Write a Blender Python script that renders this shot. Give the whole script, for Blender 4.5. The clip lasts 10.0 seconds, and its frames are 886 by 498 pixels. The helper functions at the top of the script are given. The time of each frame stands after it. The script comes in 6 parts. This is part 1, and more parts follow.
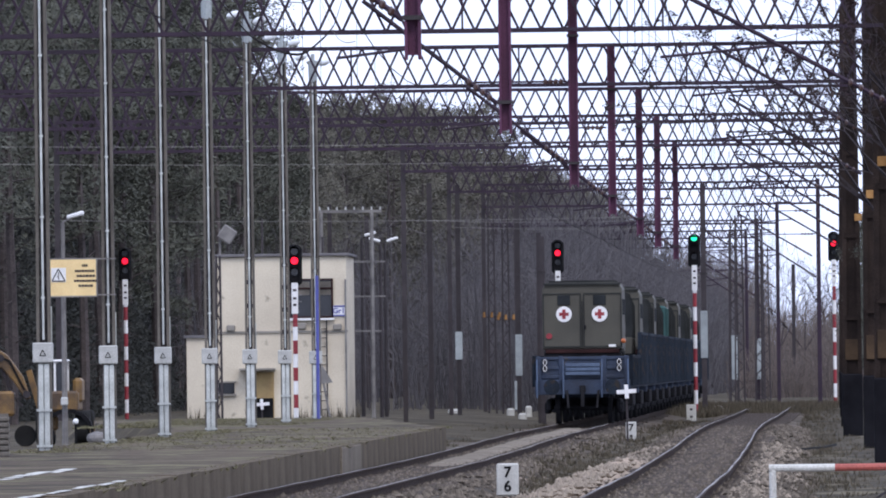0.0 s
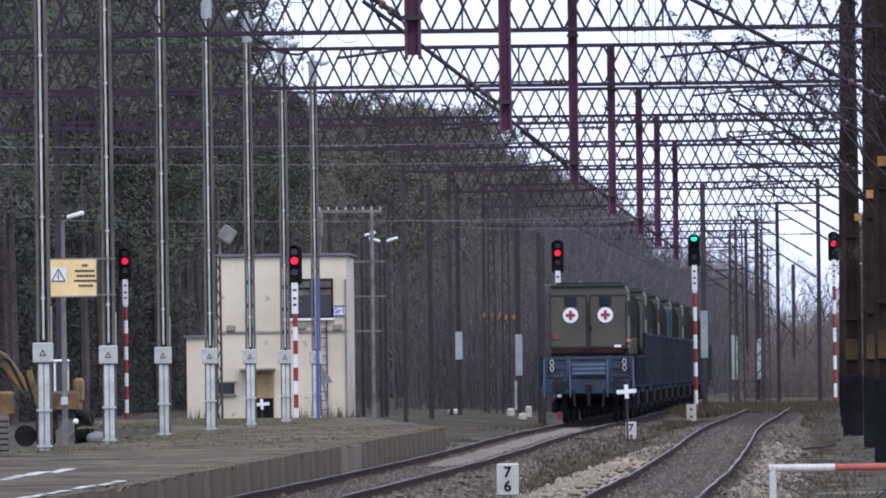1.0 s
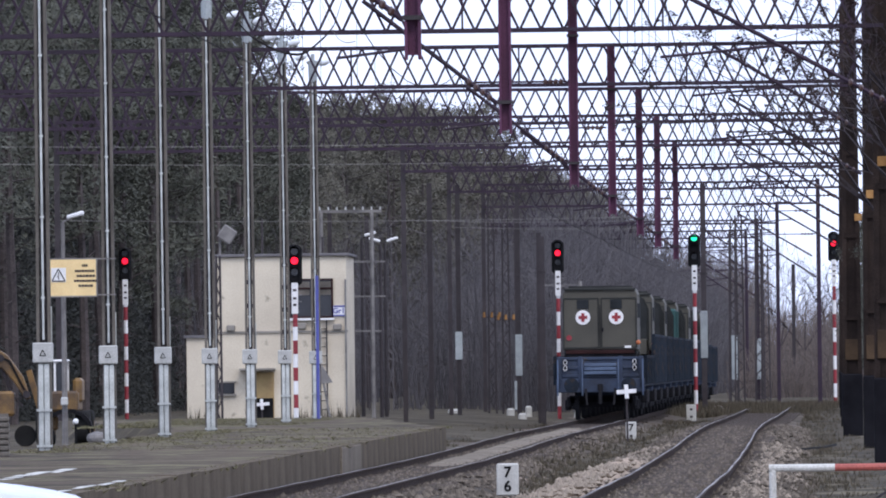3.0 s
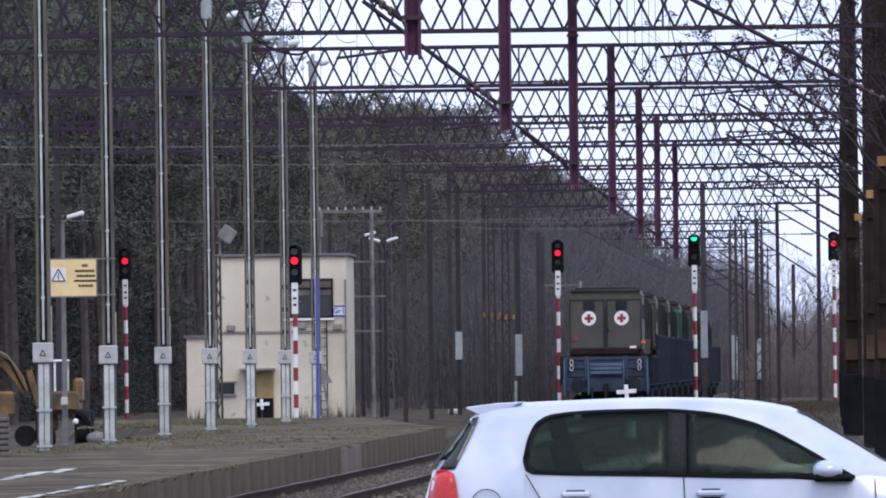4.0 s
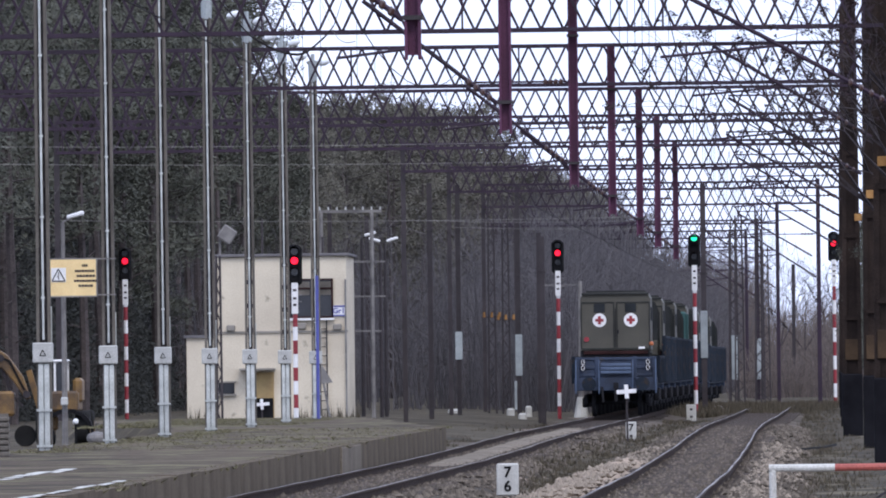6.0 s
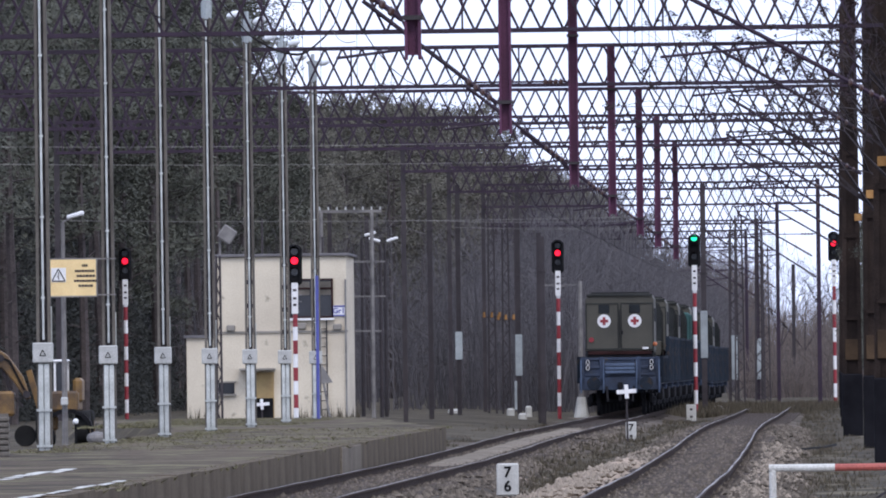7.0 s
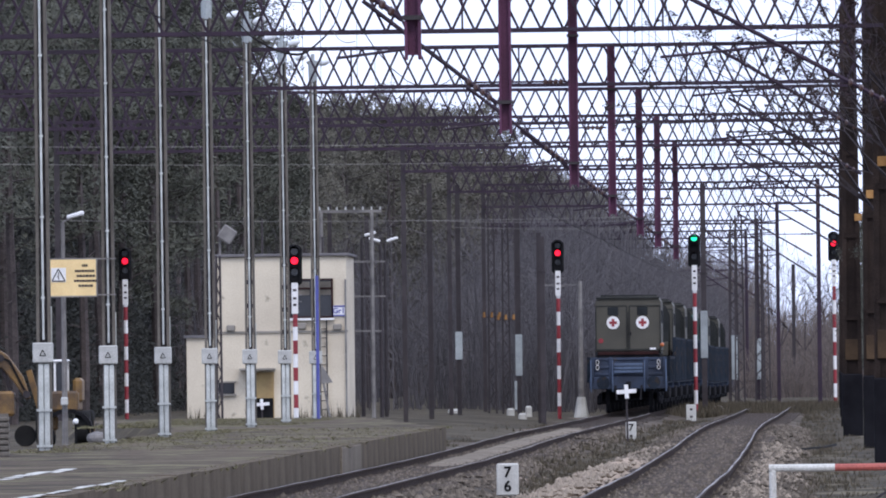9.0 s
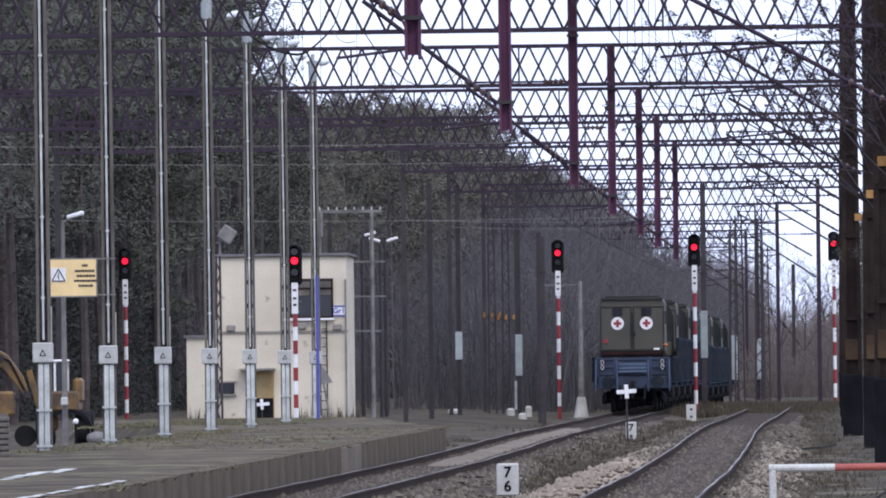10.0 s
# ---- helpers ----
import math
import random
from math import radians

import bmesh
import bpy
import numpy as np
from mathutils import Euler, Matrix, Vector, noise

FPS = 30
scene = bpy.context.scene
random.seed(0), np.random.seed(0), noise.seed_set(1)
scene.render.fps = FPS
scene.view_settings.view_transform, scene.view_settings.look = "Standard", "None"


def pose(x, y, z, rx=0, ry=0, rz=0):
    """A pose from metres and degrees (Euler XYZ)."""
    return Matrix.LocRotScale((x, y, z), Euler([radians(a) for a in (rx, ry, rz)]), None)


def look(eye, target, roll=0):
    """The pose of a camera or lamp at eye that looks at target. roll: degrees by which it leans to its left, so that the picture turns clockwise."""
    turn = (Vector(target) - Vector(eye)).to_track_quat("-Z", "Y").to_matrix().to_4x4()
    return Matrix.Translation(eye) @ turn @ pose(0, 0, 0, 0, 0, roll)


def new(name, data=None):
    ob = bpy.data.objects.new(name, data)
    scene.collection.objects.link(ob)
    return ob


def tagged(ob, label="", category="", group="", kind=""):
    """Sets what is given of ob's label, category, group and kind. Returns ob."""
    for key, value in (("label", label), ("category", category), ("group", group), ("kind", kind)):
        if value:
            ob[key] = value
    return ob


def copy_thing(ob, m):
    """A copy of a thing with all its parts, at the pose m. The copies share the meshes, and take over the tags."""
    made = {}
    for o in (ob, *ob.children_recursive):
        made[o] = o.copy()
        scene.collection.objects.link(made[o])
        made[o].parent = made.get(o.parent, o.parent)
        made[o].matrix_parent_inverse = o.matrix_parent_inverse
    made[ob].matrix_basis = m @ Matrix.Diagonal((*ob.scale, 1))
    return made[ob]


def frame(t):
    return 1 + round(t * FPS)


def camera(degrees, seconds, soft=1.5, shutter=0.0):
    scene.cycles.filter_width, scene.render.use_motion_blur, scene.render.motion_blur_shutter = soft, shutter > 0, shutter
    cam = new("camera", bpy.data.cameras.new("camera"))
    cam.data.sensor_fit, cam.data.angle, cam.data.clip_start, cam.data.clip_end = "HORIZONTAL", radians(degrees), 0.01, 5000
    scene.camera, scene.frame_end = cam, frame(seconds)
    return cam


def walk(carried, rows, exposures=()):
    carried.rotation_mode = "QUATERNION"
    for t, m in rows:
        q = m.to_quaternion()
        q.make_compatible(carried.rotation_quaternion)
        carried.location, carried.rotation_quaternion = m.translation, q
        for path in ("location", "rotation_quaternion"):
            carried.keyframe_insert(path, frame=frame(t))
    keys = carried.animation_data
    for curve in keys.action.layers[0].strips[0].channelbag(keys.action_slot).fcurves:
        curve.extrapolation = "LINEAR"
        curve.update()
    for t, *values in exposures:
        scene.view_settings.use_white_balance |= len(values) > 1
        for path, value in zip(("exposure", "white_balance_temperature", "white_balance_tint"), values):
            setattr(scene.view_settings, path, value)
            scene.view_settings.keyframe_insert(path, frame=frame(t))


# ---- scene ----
import functools
import itertools

# The lens is a very long one: about four degrees across. The camera stands still.
cam = camera(4.0822, 10.0, soft=1.9)
EYE = (0.0, 0.0, 1.7)
VIEW = look(EYE, (-28.0, 1000.0, 11.25), roll=-0.7)
walk(cam, [(0.0, VIEW), (10.0, VIEW)], [(0.0, 0.6), (3.1, 0.6), (3.7, 0.42), (4.3, 0.4), (4.8, 0.5), (5.4, 0.6), (10.0, 0.6)])

# ---- light: a bright overcast sky with a weak, wide sun behind the clouds ----
world = bpy.data.worlds.new("sky")
scene.world = world
world.use_nodes = True
wn, wl = world.node_tree.nodes, world.node_tree.links
sky = wn.new("ShaderNodeTexSky")
sky.sky_type = "NISHITA"
sky.sun_disc = False
sky.sun_elevation, sky.sun_rotation = radians(50), radians(160)
sky.air_density, sky.dust_density = 1.0, 3.0
coord = wn.new("ShaderNodeTexCoord")
cloud = wn.new("ShaderNodeTexNoise")
cloud.inputs["Scale"].default_value = 7.0
cloud.inputs["Detail"].default_value = 5.0
ramp = wn.new("ShaderNodeValToRGB")
ramp.color_ramp.elements[0].position, ramp.color_ramp.elements[1].position = 0.3, 0.7
ramp.color_ramp.elements[0].color = (6.6, 7.8, 11.8, 1)
ramp.color_ramp.elements[1].color = (9.8, 10.6, 13.4, 1)
over = wn.new("ShaderNodeMixRGB")
over.inputs[0].default_value = 0.85
wl.new(coord.outputs["Generated"], cloud.inputs["Vector"])
wl.new(cloud.outputs["Fac"], ramp.inputs["Fac"])
wl.new(sky.outputs["Color"], over.inputs[1])
wl.new(ramp.outputs["Color"], over.inputs[2])
wl.new(over.outputs[0], wn["Background"].inputs["Color"])
wn["Background"].inputs["Strength"].default_value = 0.105

sun = new("sun", bpy.data.lights.new("sun", "SUN"))
sun.data.energy, sun.data.angle, sun.data.color = 0.75, radians(25), (1.0, 0.9, 0.78)
sun.matrix_world = look((0, 0, 0), (-0.25, 0.7, -0.9))


# ---- materials ----
def surface(name, base, dark, scale=4.0, rough=0.8, metal=0.0, bump=0.2, fine=60.0, each=0.0, spots=None, spot_amount=0.5):
    """A painted, rusty or earthy surface: two colours mixed by large stains, fine grain in the relief."""
    m = bpy.data.materials.new(name)
    m.use_nodes = True
    n, l = m.node_tree.nodes, m.node_tree.links
    b = n["Principled BSDF"]
    b.inputs["Roughness"].default_value, b.inputs["Metallic"].default_value = rough, metal
    if rough >= 0.8:
        b.inputs["Specular IOR Level"].default_value = 0.08
    tc = n.new("ShaderNodeTexCoord")
    big, small = n.new("ShaderNodeTexNoise"), n.new("ShaderNodeTexNoise")
    big.inputs["Scale"].default_value, small.inputs["Scale"].default_value = scale, fine
    big.inputs["Detail"].default_value = 6.0
    small.inputs["Detail"].default_value = 3.0
    for t in (big, small):
        l.new(tc.outputs["Object"], t.inputs["Vector"])
    r = n.new("ShaderNodeValToRGB")
    r.color_ramp.elements[0].position, r.color_ramp.elements[1].position = 0.35, 0.65
    r.color_ramp.elements[0].color, r.color_ramp.elements[1].color = (*dark, 1), (*base, 1)
    l.new(big.outputs["Fac"], r.inputs["Fac"])
    out = r.outputs["Color"]
    grain = n.new("ShaderNodeMixRGB")
    grain.blend_type = "OVERLAY"
    grain.inputs[0].default_value = 0.5
    l.new(out, grain.inputs[1])
    l.new(small.outputs["Fac"], grain.inputs[2])
    out = grain.outputs[0]
    if spots:
        sp, sr, sm = n.new("ShaderNodeTexNoise"), n.new("ShaderNodeValToRGB"), n.new("ShaderNodeMixRGB")
        sp.inputs["Scale"].default_value, sp.inputs["Detail"].default_value = scale * 4.3, 7.0
        sr.color_ramp.elements[0].position, sr.color_ramp.elements[1].position = 1.02 - spot_amount, 1.1 - spot_amount
        l.new(tc.outputs["Object"], sp.inputs["Vector"])
        l.new(sp.outputs["Fac"], sr.inputs["Fac"])
        l.new(sr.outputs["Color"], sm.inputs[0])
        l.new(out, sm.inputs[1])
        sm.inputs[2].default_value = (*spots, 1)
        out = sm.outputs[0]
    if each:
        info, hsv, mr = n.new("ShaderNodeObjectInfo"), n.new("ShaderNodeHueSaturation"), n.new("ShaderNodeMapRange")
        mr.inputs["To Min"].default_value, mr.inputs["To Max"].default_value = 1 - each, 1 + each
        l.new(info.outputs["Random"], mr.inputs["Value"])
        l.new(mr.outputs["Result"], hsv.inputs["Value"])
        l.new(out, hsv.inputs["Color"])
        out = hsv.outputs["Color"]
    l.new(out, b.inputs["Base Color"])
    if bump:
        bp = n.new("ShaderNodeBump")
        bp.inputs["Strength"].default_value, bp.inputs["Distance"].default_value = bump, 0.02
        l.new(small.outputs["Fac"], bp.inputs["Height"])
        l.new(bp.outputs["Normal"], b.inputs["Normal"])
    return m


def island(name, base, dark, rough=0.8):
    """Leaves, twigs and stones: each clump or stone has a shade of its own."""
    m = bpy.data.materials.new(name)
    m.use_nodes = True
    n, l = m.node_tree.nodes, m.node_tree.links
    b = n["Principled BSDF"]
    b.inputs["Roughness"].default_value = rough
    b.inputs["Specular IOR Level"].default_value = 0.1
    g, r = n.new("ShaderNodeNewGeometry"), n.new("ShaderNodeValToRGB")
    r.color_ramp.elements[0].color, r.color_ramp.elements[1].color = (*dark, 1), (*base, 1)
    l.new(g.outputs["Random Per Island"], r.inputs["Fac"])
    l.new(r.outputs["Color"], b.inputs["Base Color"])
    return m


def glow(name, col, strength):
    m = bpy.data.materials.new(name)
    m.use_nodes = True
    b = m.node_tree.nodes["Principled BSDF"]
    b.inputs["Base Color"].default_value = (*col, 1)
    b.inputs["Emission Color"].default_value = (*col, 1)
    b.inputs["Emission Strength"].default_value = strength
    return m


M = dict(
    # the purple in steel and girder is sky glare put into the colour
    steel=surface("glare_purple_steel", (0.1, 0.03, 0.072), (0.062, 0.021, 0.048), 1.5, 0.7, 0.2, 0.15, 40, 0.15),
    girder=surface("glare_tinted_girder_steel", (0.031, 0.016, 0.034), (0.018, 0.01, 0.021), 1.5, 0.75, 0.1, 0.15, 40, 0.15),
    primer=surface("dull_primer_patch", (0.1, 0.066, 0.04), (0.055, 0.038, 0.026), 2.0, 0.85, 0, 0.2, 50, 0.3),
    dark_steel=surface("dark_steel", (0.048, 0.04, 0.044), (0.03, 0.025, 0.029), 2.0, 0.75, 0.2, 0.2, 40, 0.2),
    mast_brown=surface("rusty_mast_paint", (0.036, 0.026, 0.022), (0.017, 0.013, 0.012), 1.2, 0.8, 0.1, 0.3, 30, 0.15),
    mast_black=surface("black_mast_foot", (0.012, 0.012, 0.015), (0.006, 0.006, 0.008), 2.0, 0.8, 0, 0.2),
    rust_tan=surface("tan_rust_patch", (0.36, 0.2, 0.075), (0.24, 0.12, 0.05), 3.0, 0.85, 0, 0.2, 50, 0.15),
    concrete_post=surface("weathered_concrete", (0.25, 0.24, 0.23), (0.14, 0.135, 0.135), 2.0, 0.9, 0, 0.3, 50, 0.1),
    lamp_grey=surface("grey_lamp_post_concrete", (0.165, 0.15, 0.132), (0.09, 0.082, 0.072), 1.5, 0.85, 0, 0.3, 50, 0.08),
    conduit=surface("pale_grey_conduit", (0.56, 0.585, 0.565), (0.36, 0.38, 0.37), 3.0, 0.55, 0, 0.05, 50, 0.05),
    box_grey=surface("light_grey_cabinet", (0.5, 0.505, 0.485), (0.37, 0.375, 0.36), 4.0, 0.5, 0, 0.05),
    rail_side=surface("rusty_rail", (0.05, 0.034, 0.027), (0.03, 0.021, 0.018), 3.0, 0.85, 0.0, 0.3),
    rail_top=surface("worn_rail_head", (0.3, 0.28, 0.26), (0.05, 0.04, 0.035), 0.12, 0.55, 0.5, 0.05),
    sleeper=surface("old_sleeper", (0.09, 0.075, 0.065), (0.05, 0.042, 0.04), 3.0, 0.9, 0, 0.4, 40, 0.25),
    ballast=surface("ballast_stone", (0.118, 0.098, 0.077), (0.05, 0.042, 0.034), 0.09, 0.95, 0, 1.0, 14, 0, (0.21, 0.165, 0.13), 0.44),
    pale_ballast=surface("fresh_ballast", (0.38, 0.305, 0.235), (0.27, 0.215, 0.165), 0.5, 0.95, 0, 1.0, 14),
    mid_ballast=surface("dusty_tan_ballast", (0.215, 0.184, 0.145), (0.12, 0.102, 0.082), 0.45, 0.95, 0, 1.0, 14),
    earth=surface("dry_winter_grass", (0.082, 0.07, 0.05), (0.04, 0.034, 0.026), 0.16, 0.95, 0, 0.8, 9, 0, (0.125, 0.108, 0.072), 0.45),
    platform_top=surface("mossy_platform", (0.108, 0.086, 0.062), (0.046, 0.037, 0.029), 0.3, 0.95, 0, 0.8, 12, 0, (0.15, 0.138, 0.08), 0.49),
    platform_wall=surface("stained_concrete_edge", (0.122, 0.098, 0.07), (0.064, 0.051, 0.037), 0.6, 0.9, 0, 0.4, 25, 0.04),
    repaired=surface("patched_concrete_edge", (0.2, 0.172, 0.138), (0.13, 0.112, 0.09), 0.5, 0.9, 0, 0.4, 25),
    white_paint=surface("worn_white_paint", (0.62, 0.62, 0.58), (0.38, 0.375, 0.35), 1.2, 0.7, 0, 0.2),
    clean_white=surface("white_enamel", (0.82, 0.82, 0.82), (0.7, 0.7, 0.7), 3.0, 0.5, 0, 0.05),
    pale_blue=surface("pale_blue_paint", (0.37, 0.41, 0.42), (0.26, 0.29, 0.3), 2.0, 0.7, 0, 0.1, 40, 0.1),
    red_paint=surface("signal_red_paint", (0.3, 0.03, 0.04), (0.2, 0.02, 0.03), 3.0, 0.6, 0, 0.05),
    rail_red=surface("faded_red_paint", (0.38, 0.09, 0.07), (0.26, 0.06, 0.05), 3.0, 0.6, 0, 0.1),
    black=surface("matt_black", (0.014, 0.014, 0.016), (0.009, 0.009, 0.01), 3.0, 0.82, 0, 0.05),
    cream=surface("cream_render", (0.68, 0.615, 0.49), (0.55, 0.49, 0.39), 0.5, 0.9, 0, 0.15, 30, 0, (0.36, 0.32, 0.25), 0.38),
    band=surface("grey_cornice", (0.3, 0.28, 0.25), (0.2, 0.19, 0.17), 1.0, 0.9, 0, 0.2),
    roof=surface("felt_roof", (0.17, 0.165, 0.17), (0.11, 0.105, 0.11), 1.0, 0.9, 0, 0.2),
    door=surface("ochre_door", (0.42, 0.3, 0.13), (0.32, 0.22, 0.1), 2.0, 0.7, 0, 0.1),
    blue=surface("blue_enamel", (0.08, 0.095, 0.36), (0.06, 0.07, 0.26), 2.0, 0.5, 0, 0.05),
    wagon_blue=surface("faded_blue_wagon_paint", (0.027, 0.045, 0.088), (0.014, 0.022, 0.042), 1.2, 0.65, 0, 0.15, 30, 0.15, (0.05, 0.045, 0.046), 0.4),
    pale_wagon=surface("worn_pale_blue_paint", (0.085, 0.125, 0.2), (0.05, 0.075, 0.13), 1.5, 0.65, 0, 0.15, 30, 0.1),
    wagon_side=surface("grimy_blue_wagon_side", (0.028, 0.037, 0.052), (0.015, 0.02, 0.029), 0.8, 0.85, 0, 0.15, 30, 0.2, (0.045, 0.038, 0.034), 0.45),
    wagon_dark=surface("grimy_underframe", (0.022, 0.022, 0.026), (0.012, 0.012, 0.014), 2.0, 0.8, 0, 0.2),
    olive=surface("olive_drab_paint", (0.075, 0.071, 0.055), (0.055, 0.052, 0.042), 0.9, 0.7, 0, 0.1, 40, 0.06),
    olive_dark=surface("dark_olive_canvas", (0.036, 0.038, 0.038), (0.022, 0.024, 0.025), 0.9, 0.85, 0, 0.3, 40, 0.15),
    teal=surface("blue_green_tarpaulin", (0.05, 0.105, 0.1), (0.034, 0.075, 0.075), 0.8, 0.85, 0, 0.2),
    orange=surface("orange_lens", (0.45, 0.13, 0.04), (0.35, 0.09, 0.03), 3.0, 0.3, 0, 0),
    yellow=surface("excavator_yellow", (0.21, 0.118, 0.032), (0.06, 0.036, 0.02), 2.2, 0.6, 0, 0.1, 30, 0.1),
    sign_yellow=surface("sign_yellow", (0.84, 0.64, 0.32), (0.74, 0.55, 0.27), 3.0, 0.6, 0, 0.05),
    silver=surface("metallic_silver_paint", (0.57, 0.615, 0.71), (0.55, 0.595, 0.69), 2.0, 0.2, 0.2, 0.0, 2.5),
    car_glass=surface("tinted_car_glass", (0.02, 0.028, 0.026), (0.016, 0.022, 0.022), 2.0, 0.03, 0, 0),
    cabin=surface("dark_cabin_trim", (0.03, 0.03, 0.032), (0.02, 0.02, 0.022), 3.0, 0.8, 0, 0.1),
    tail_red=surface("red_tail_lens", (0.6, 0.03, 0.03), (0.5, 0.02, 0.02), 3.0, 0.15, 0, 0),
    rubber=surface("tyre_rubber", (0.02, 0.02, 0.02), (0.014, 0.014, 0.014), 3.0, 0.8, 0, 0.2),
    window_dark=surface("dark_window_glass", (0.02, 0.022, 0.028), (0.014, 0.016, 0.02), 2.0, 0.08, 0, 0),
    truck_glass=surface("dusty_truck_glass", (0.03, 0.034, 0.038), (0.02, 0.023, 0.026), 2.0, 0.82, 0, 0),
    bark=surface("pine_bark", (0.1, 0.085, 0.083), (0.06, 0.052, 0.052), 1.5, 0.95, 0, 0.6, 12, 0.3),
    grey_bark=surface("grey_bark", (0.07, 0.06, 0.062), (0.04, 0.034, 0.037), 1.5, 0.95, 0, 0.6, 12, 0.3),
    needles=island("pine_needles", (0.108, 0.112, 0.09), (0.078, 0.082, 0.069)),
    # brownish far crowns, paled: distance haze is mixed into the colour
    far_needles=island("hazed_far_pine_needles", (0.145, 0.137, 0.112), (0.1, 0.096, 0.08)),
    dead_leaf=island("dead_leaves", (0.04, 0.026, 0.028), (0.022, 0.016, 0.018)),
    # darker than the pines: the shade under the near woods is in this colour
    spruce=island("shade_dark_spruce_needles", (0.05, 0.052, 0.048), (0.034, 0.036, 0.034)),
    pale_stones=island("pale_gravel", (0.31, 0.262, 0.208), (0.2, 0.168, 0.134), 0.95),
    plank_red=surface("red_brown_planks", (0.04, 0.018, 0.018), (0.022, 0.011, 0.011), 1.5, 0.8, 0, 0.2),
    short_grass=island("trodden_grass", (0.18, 0.165, 0.095), (0.1, 0.095, 0.055)),
    twigs=island("bare_twigs", (0.15, 0.14, 0.146), (0.085, 0.08, 0.085)),
    far_twigs=island("far_bare_woods", (0.2, 0.165, 0.145), (0.1, 0.085, 0.08)),
    stones=island("loose_stones", (0.175, 0.148, 0.119), (0.07, 0.059, 0.048), 0.95),
    grass=island("winter_grass_blades", (0.115, 0.099, 0.07), (0.06, 0.051, 0.039), 0.95),
    road=surface("road_asphalt", (0.055, 0.055, 0.056), (0.04, 0.04, 0.042), 0.4, 0.9, 0, 0.6, 40),
    red_lamp=glow("lit_red_lens", (1.0, 0.008, 0.035), 1.5),
    green_lamp=glow("lit_green_lens", (0.02, 0.9, 0.45), 1.1),
    lamp_glass=surface("opal_lamp_bowl", (0.75, 0.78, 0.8), (0.65, 0.68, 0.7), 3.0, 0.3, 0, 0),
    wire=surface("weathered_copper_wire", (0.028, 0.025, 0.026), (0.018, 0.016, 0.018), 3.0, 0.85, 0, 0),
    ceramic=surface("brown_insulator", (0.07, 0.035, 0.03), (0.045, 0.025, 0.022), 3.0, 0.3, 0, 0),
)


def clear_glass(name, tint):
    """Thin tinted glass: mostly clear, with some gloss."""
    m = bpy.data.materials.new(name)
    m.use_nodes = True
    n, l = m.node_tree.nodes, m.node_tree.links
    b = n["Principled BSDF"]
    b.inputs["Base Color"].default_value = (0.02, 0.026, 0.025, 1)
    b.inputs["Roughness"].default_value = 0.03
    clear, mix = n.new("ShaderNodeBsdfTransparent"), n.new("ShaderNodeMixShader")
    clear.inputs["Color"].default_value = (*tint, 1)
    mix.inputs["Fac"].default_value = 0.2
    l.new(clear.outputs[0], mix.inputs[1])
    l.new(b.outputs[0], mix.inputs[2])
    l.new(mix.outputs[0], n["Material Output"].inputs["Surface"])
    return m


M["side_glass"] = clear_glass("tinted_side_glass", (0.68, 0.78, 0.74))


# ---- mesh builders ----
def box(bm, c, s, rot=None, bevel=0.0):
    m = Matrix.Translation(c) @ (rot or Matrix()) @ Matrix.Diagonal((*s, 1))
    vs = bmesh.ops.create_cube(bm, size=1.0, matrix=m)["verts"]
    if bevel:
        es = list({e for v in vs for e in v.link_edges})
        bmesh.ops.bevel(bm, geom=es, offset=bevel, segments=1, affect="EDGES")
    return bm


def bar(bm, a, b, w, d=None, sides=4):
    """A bar or tube from a to b; w by d if square, w across if round."""
    a, b = Vector(a), Vector(b)
    v = b - a
    up = Vector((0, 1, 0)) if abs(v.normalized().y) < 0.9 else Vector((0, 0, 1))
    z = v.normalized()
    x = up.cross(z).normalized()
    y = z.cross(x)
    d = w if d is None else d
    ring = []
    for k in range(sides):
        t = 2 * math.pi * (k + 0.5) / sides
        q = math.sqrt(2) if sides == 4 else 1.0
        ring.append(x * math.cos(t) * w / 2 * q + y * math.sin(t) * d / 2 * q)
    lo = [bm.verts.new(a + p) for p in ring]
    hi = [bm.verts.new(b + p) for p in ring]
    for k in range(sides):
        bm.faces.new((lo[k], lo[(k + 1) % sides], hi[(k + 1) % sides], hi[k]))
    bm.faces.new(lo[::-1])
    bm.faces.new(hi)
    return bm


def cone(bm, c, r1, r2, h, sides=12, rot=None):
    m = Matrix.Translation(c) @ (rot or Matrix())
    bmesh.ops.create_cone(bm, cap_ends=True, segments=sides, radius1=r1, radius2=r2, depth=h, matrix=m)
    return bm


def prism(bm, outline, y0, y1):
    """An outline in x and z, pulled along y."""
    f = [bm.verts.new((x, y0, z)) for x, z in outline]
    k = [bm.verts.new((x, y1, z)) for x, z in outline]
    n = len(outline)
    bm.faces.new(f)
    bm.faces.new(k[::-1])
    for i in range(n):
        bm.faces.new((f[i], k[i], k[(i + 1) % n], f[(i + 1) % n]))
    bmesh.ops.recalc_face_normals(bm, faces=bm.faces)
    return bm


def mesh(name, bm, material):
    me = bpy.data.meshes.new(name)
    bm.to_mesh(me)
    bm.free()
    me.materials.append(material)
    return me


def part(name, bm, material, parent, label=""):
    ob = new(name, mesh(name, bm, material))
    ob.parent = parent
    if label:
        ob["label"] = label
    return ob


def same(name, me, parent, m):
    """One more piece on a mesh that its twins share."""
    ob = new(name, me)
    ob.parent = parent
    ob.matrix_basis = m
    return ob


def thing(name, label, category, group="", m=None, kind=""):
    ob = new(name)
    ob.matrix_basis = m or Matrix()
    return tagged(ob, label, category, group, kind)


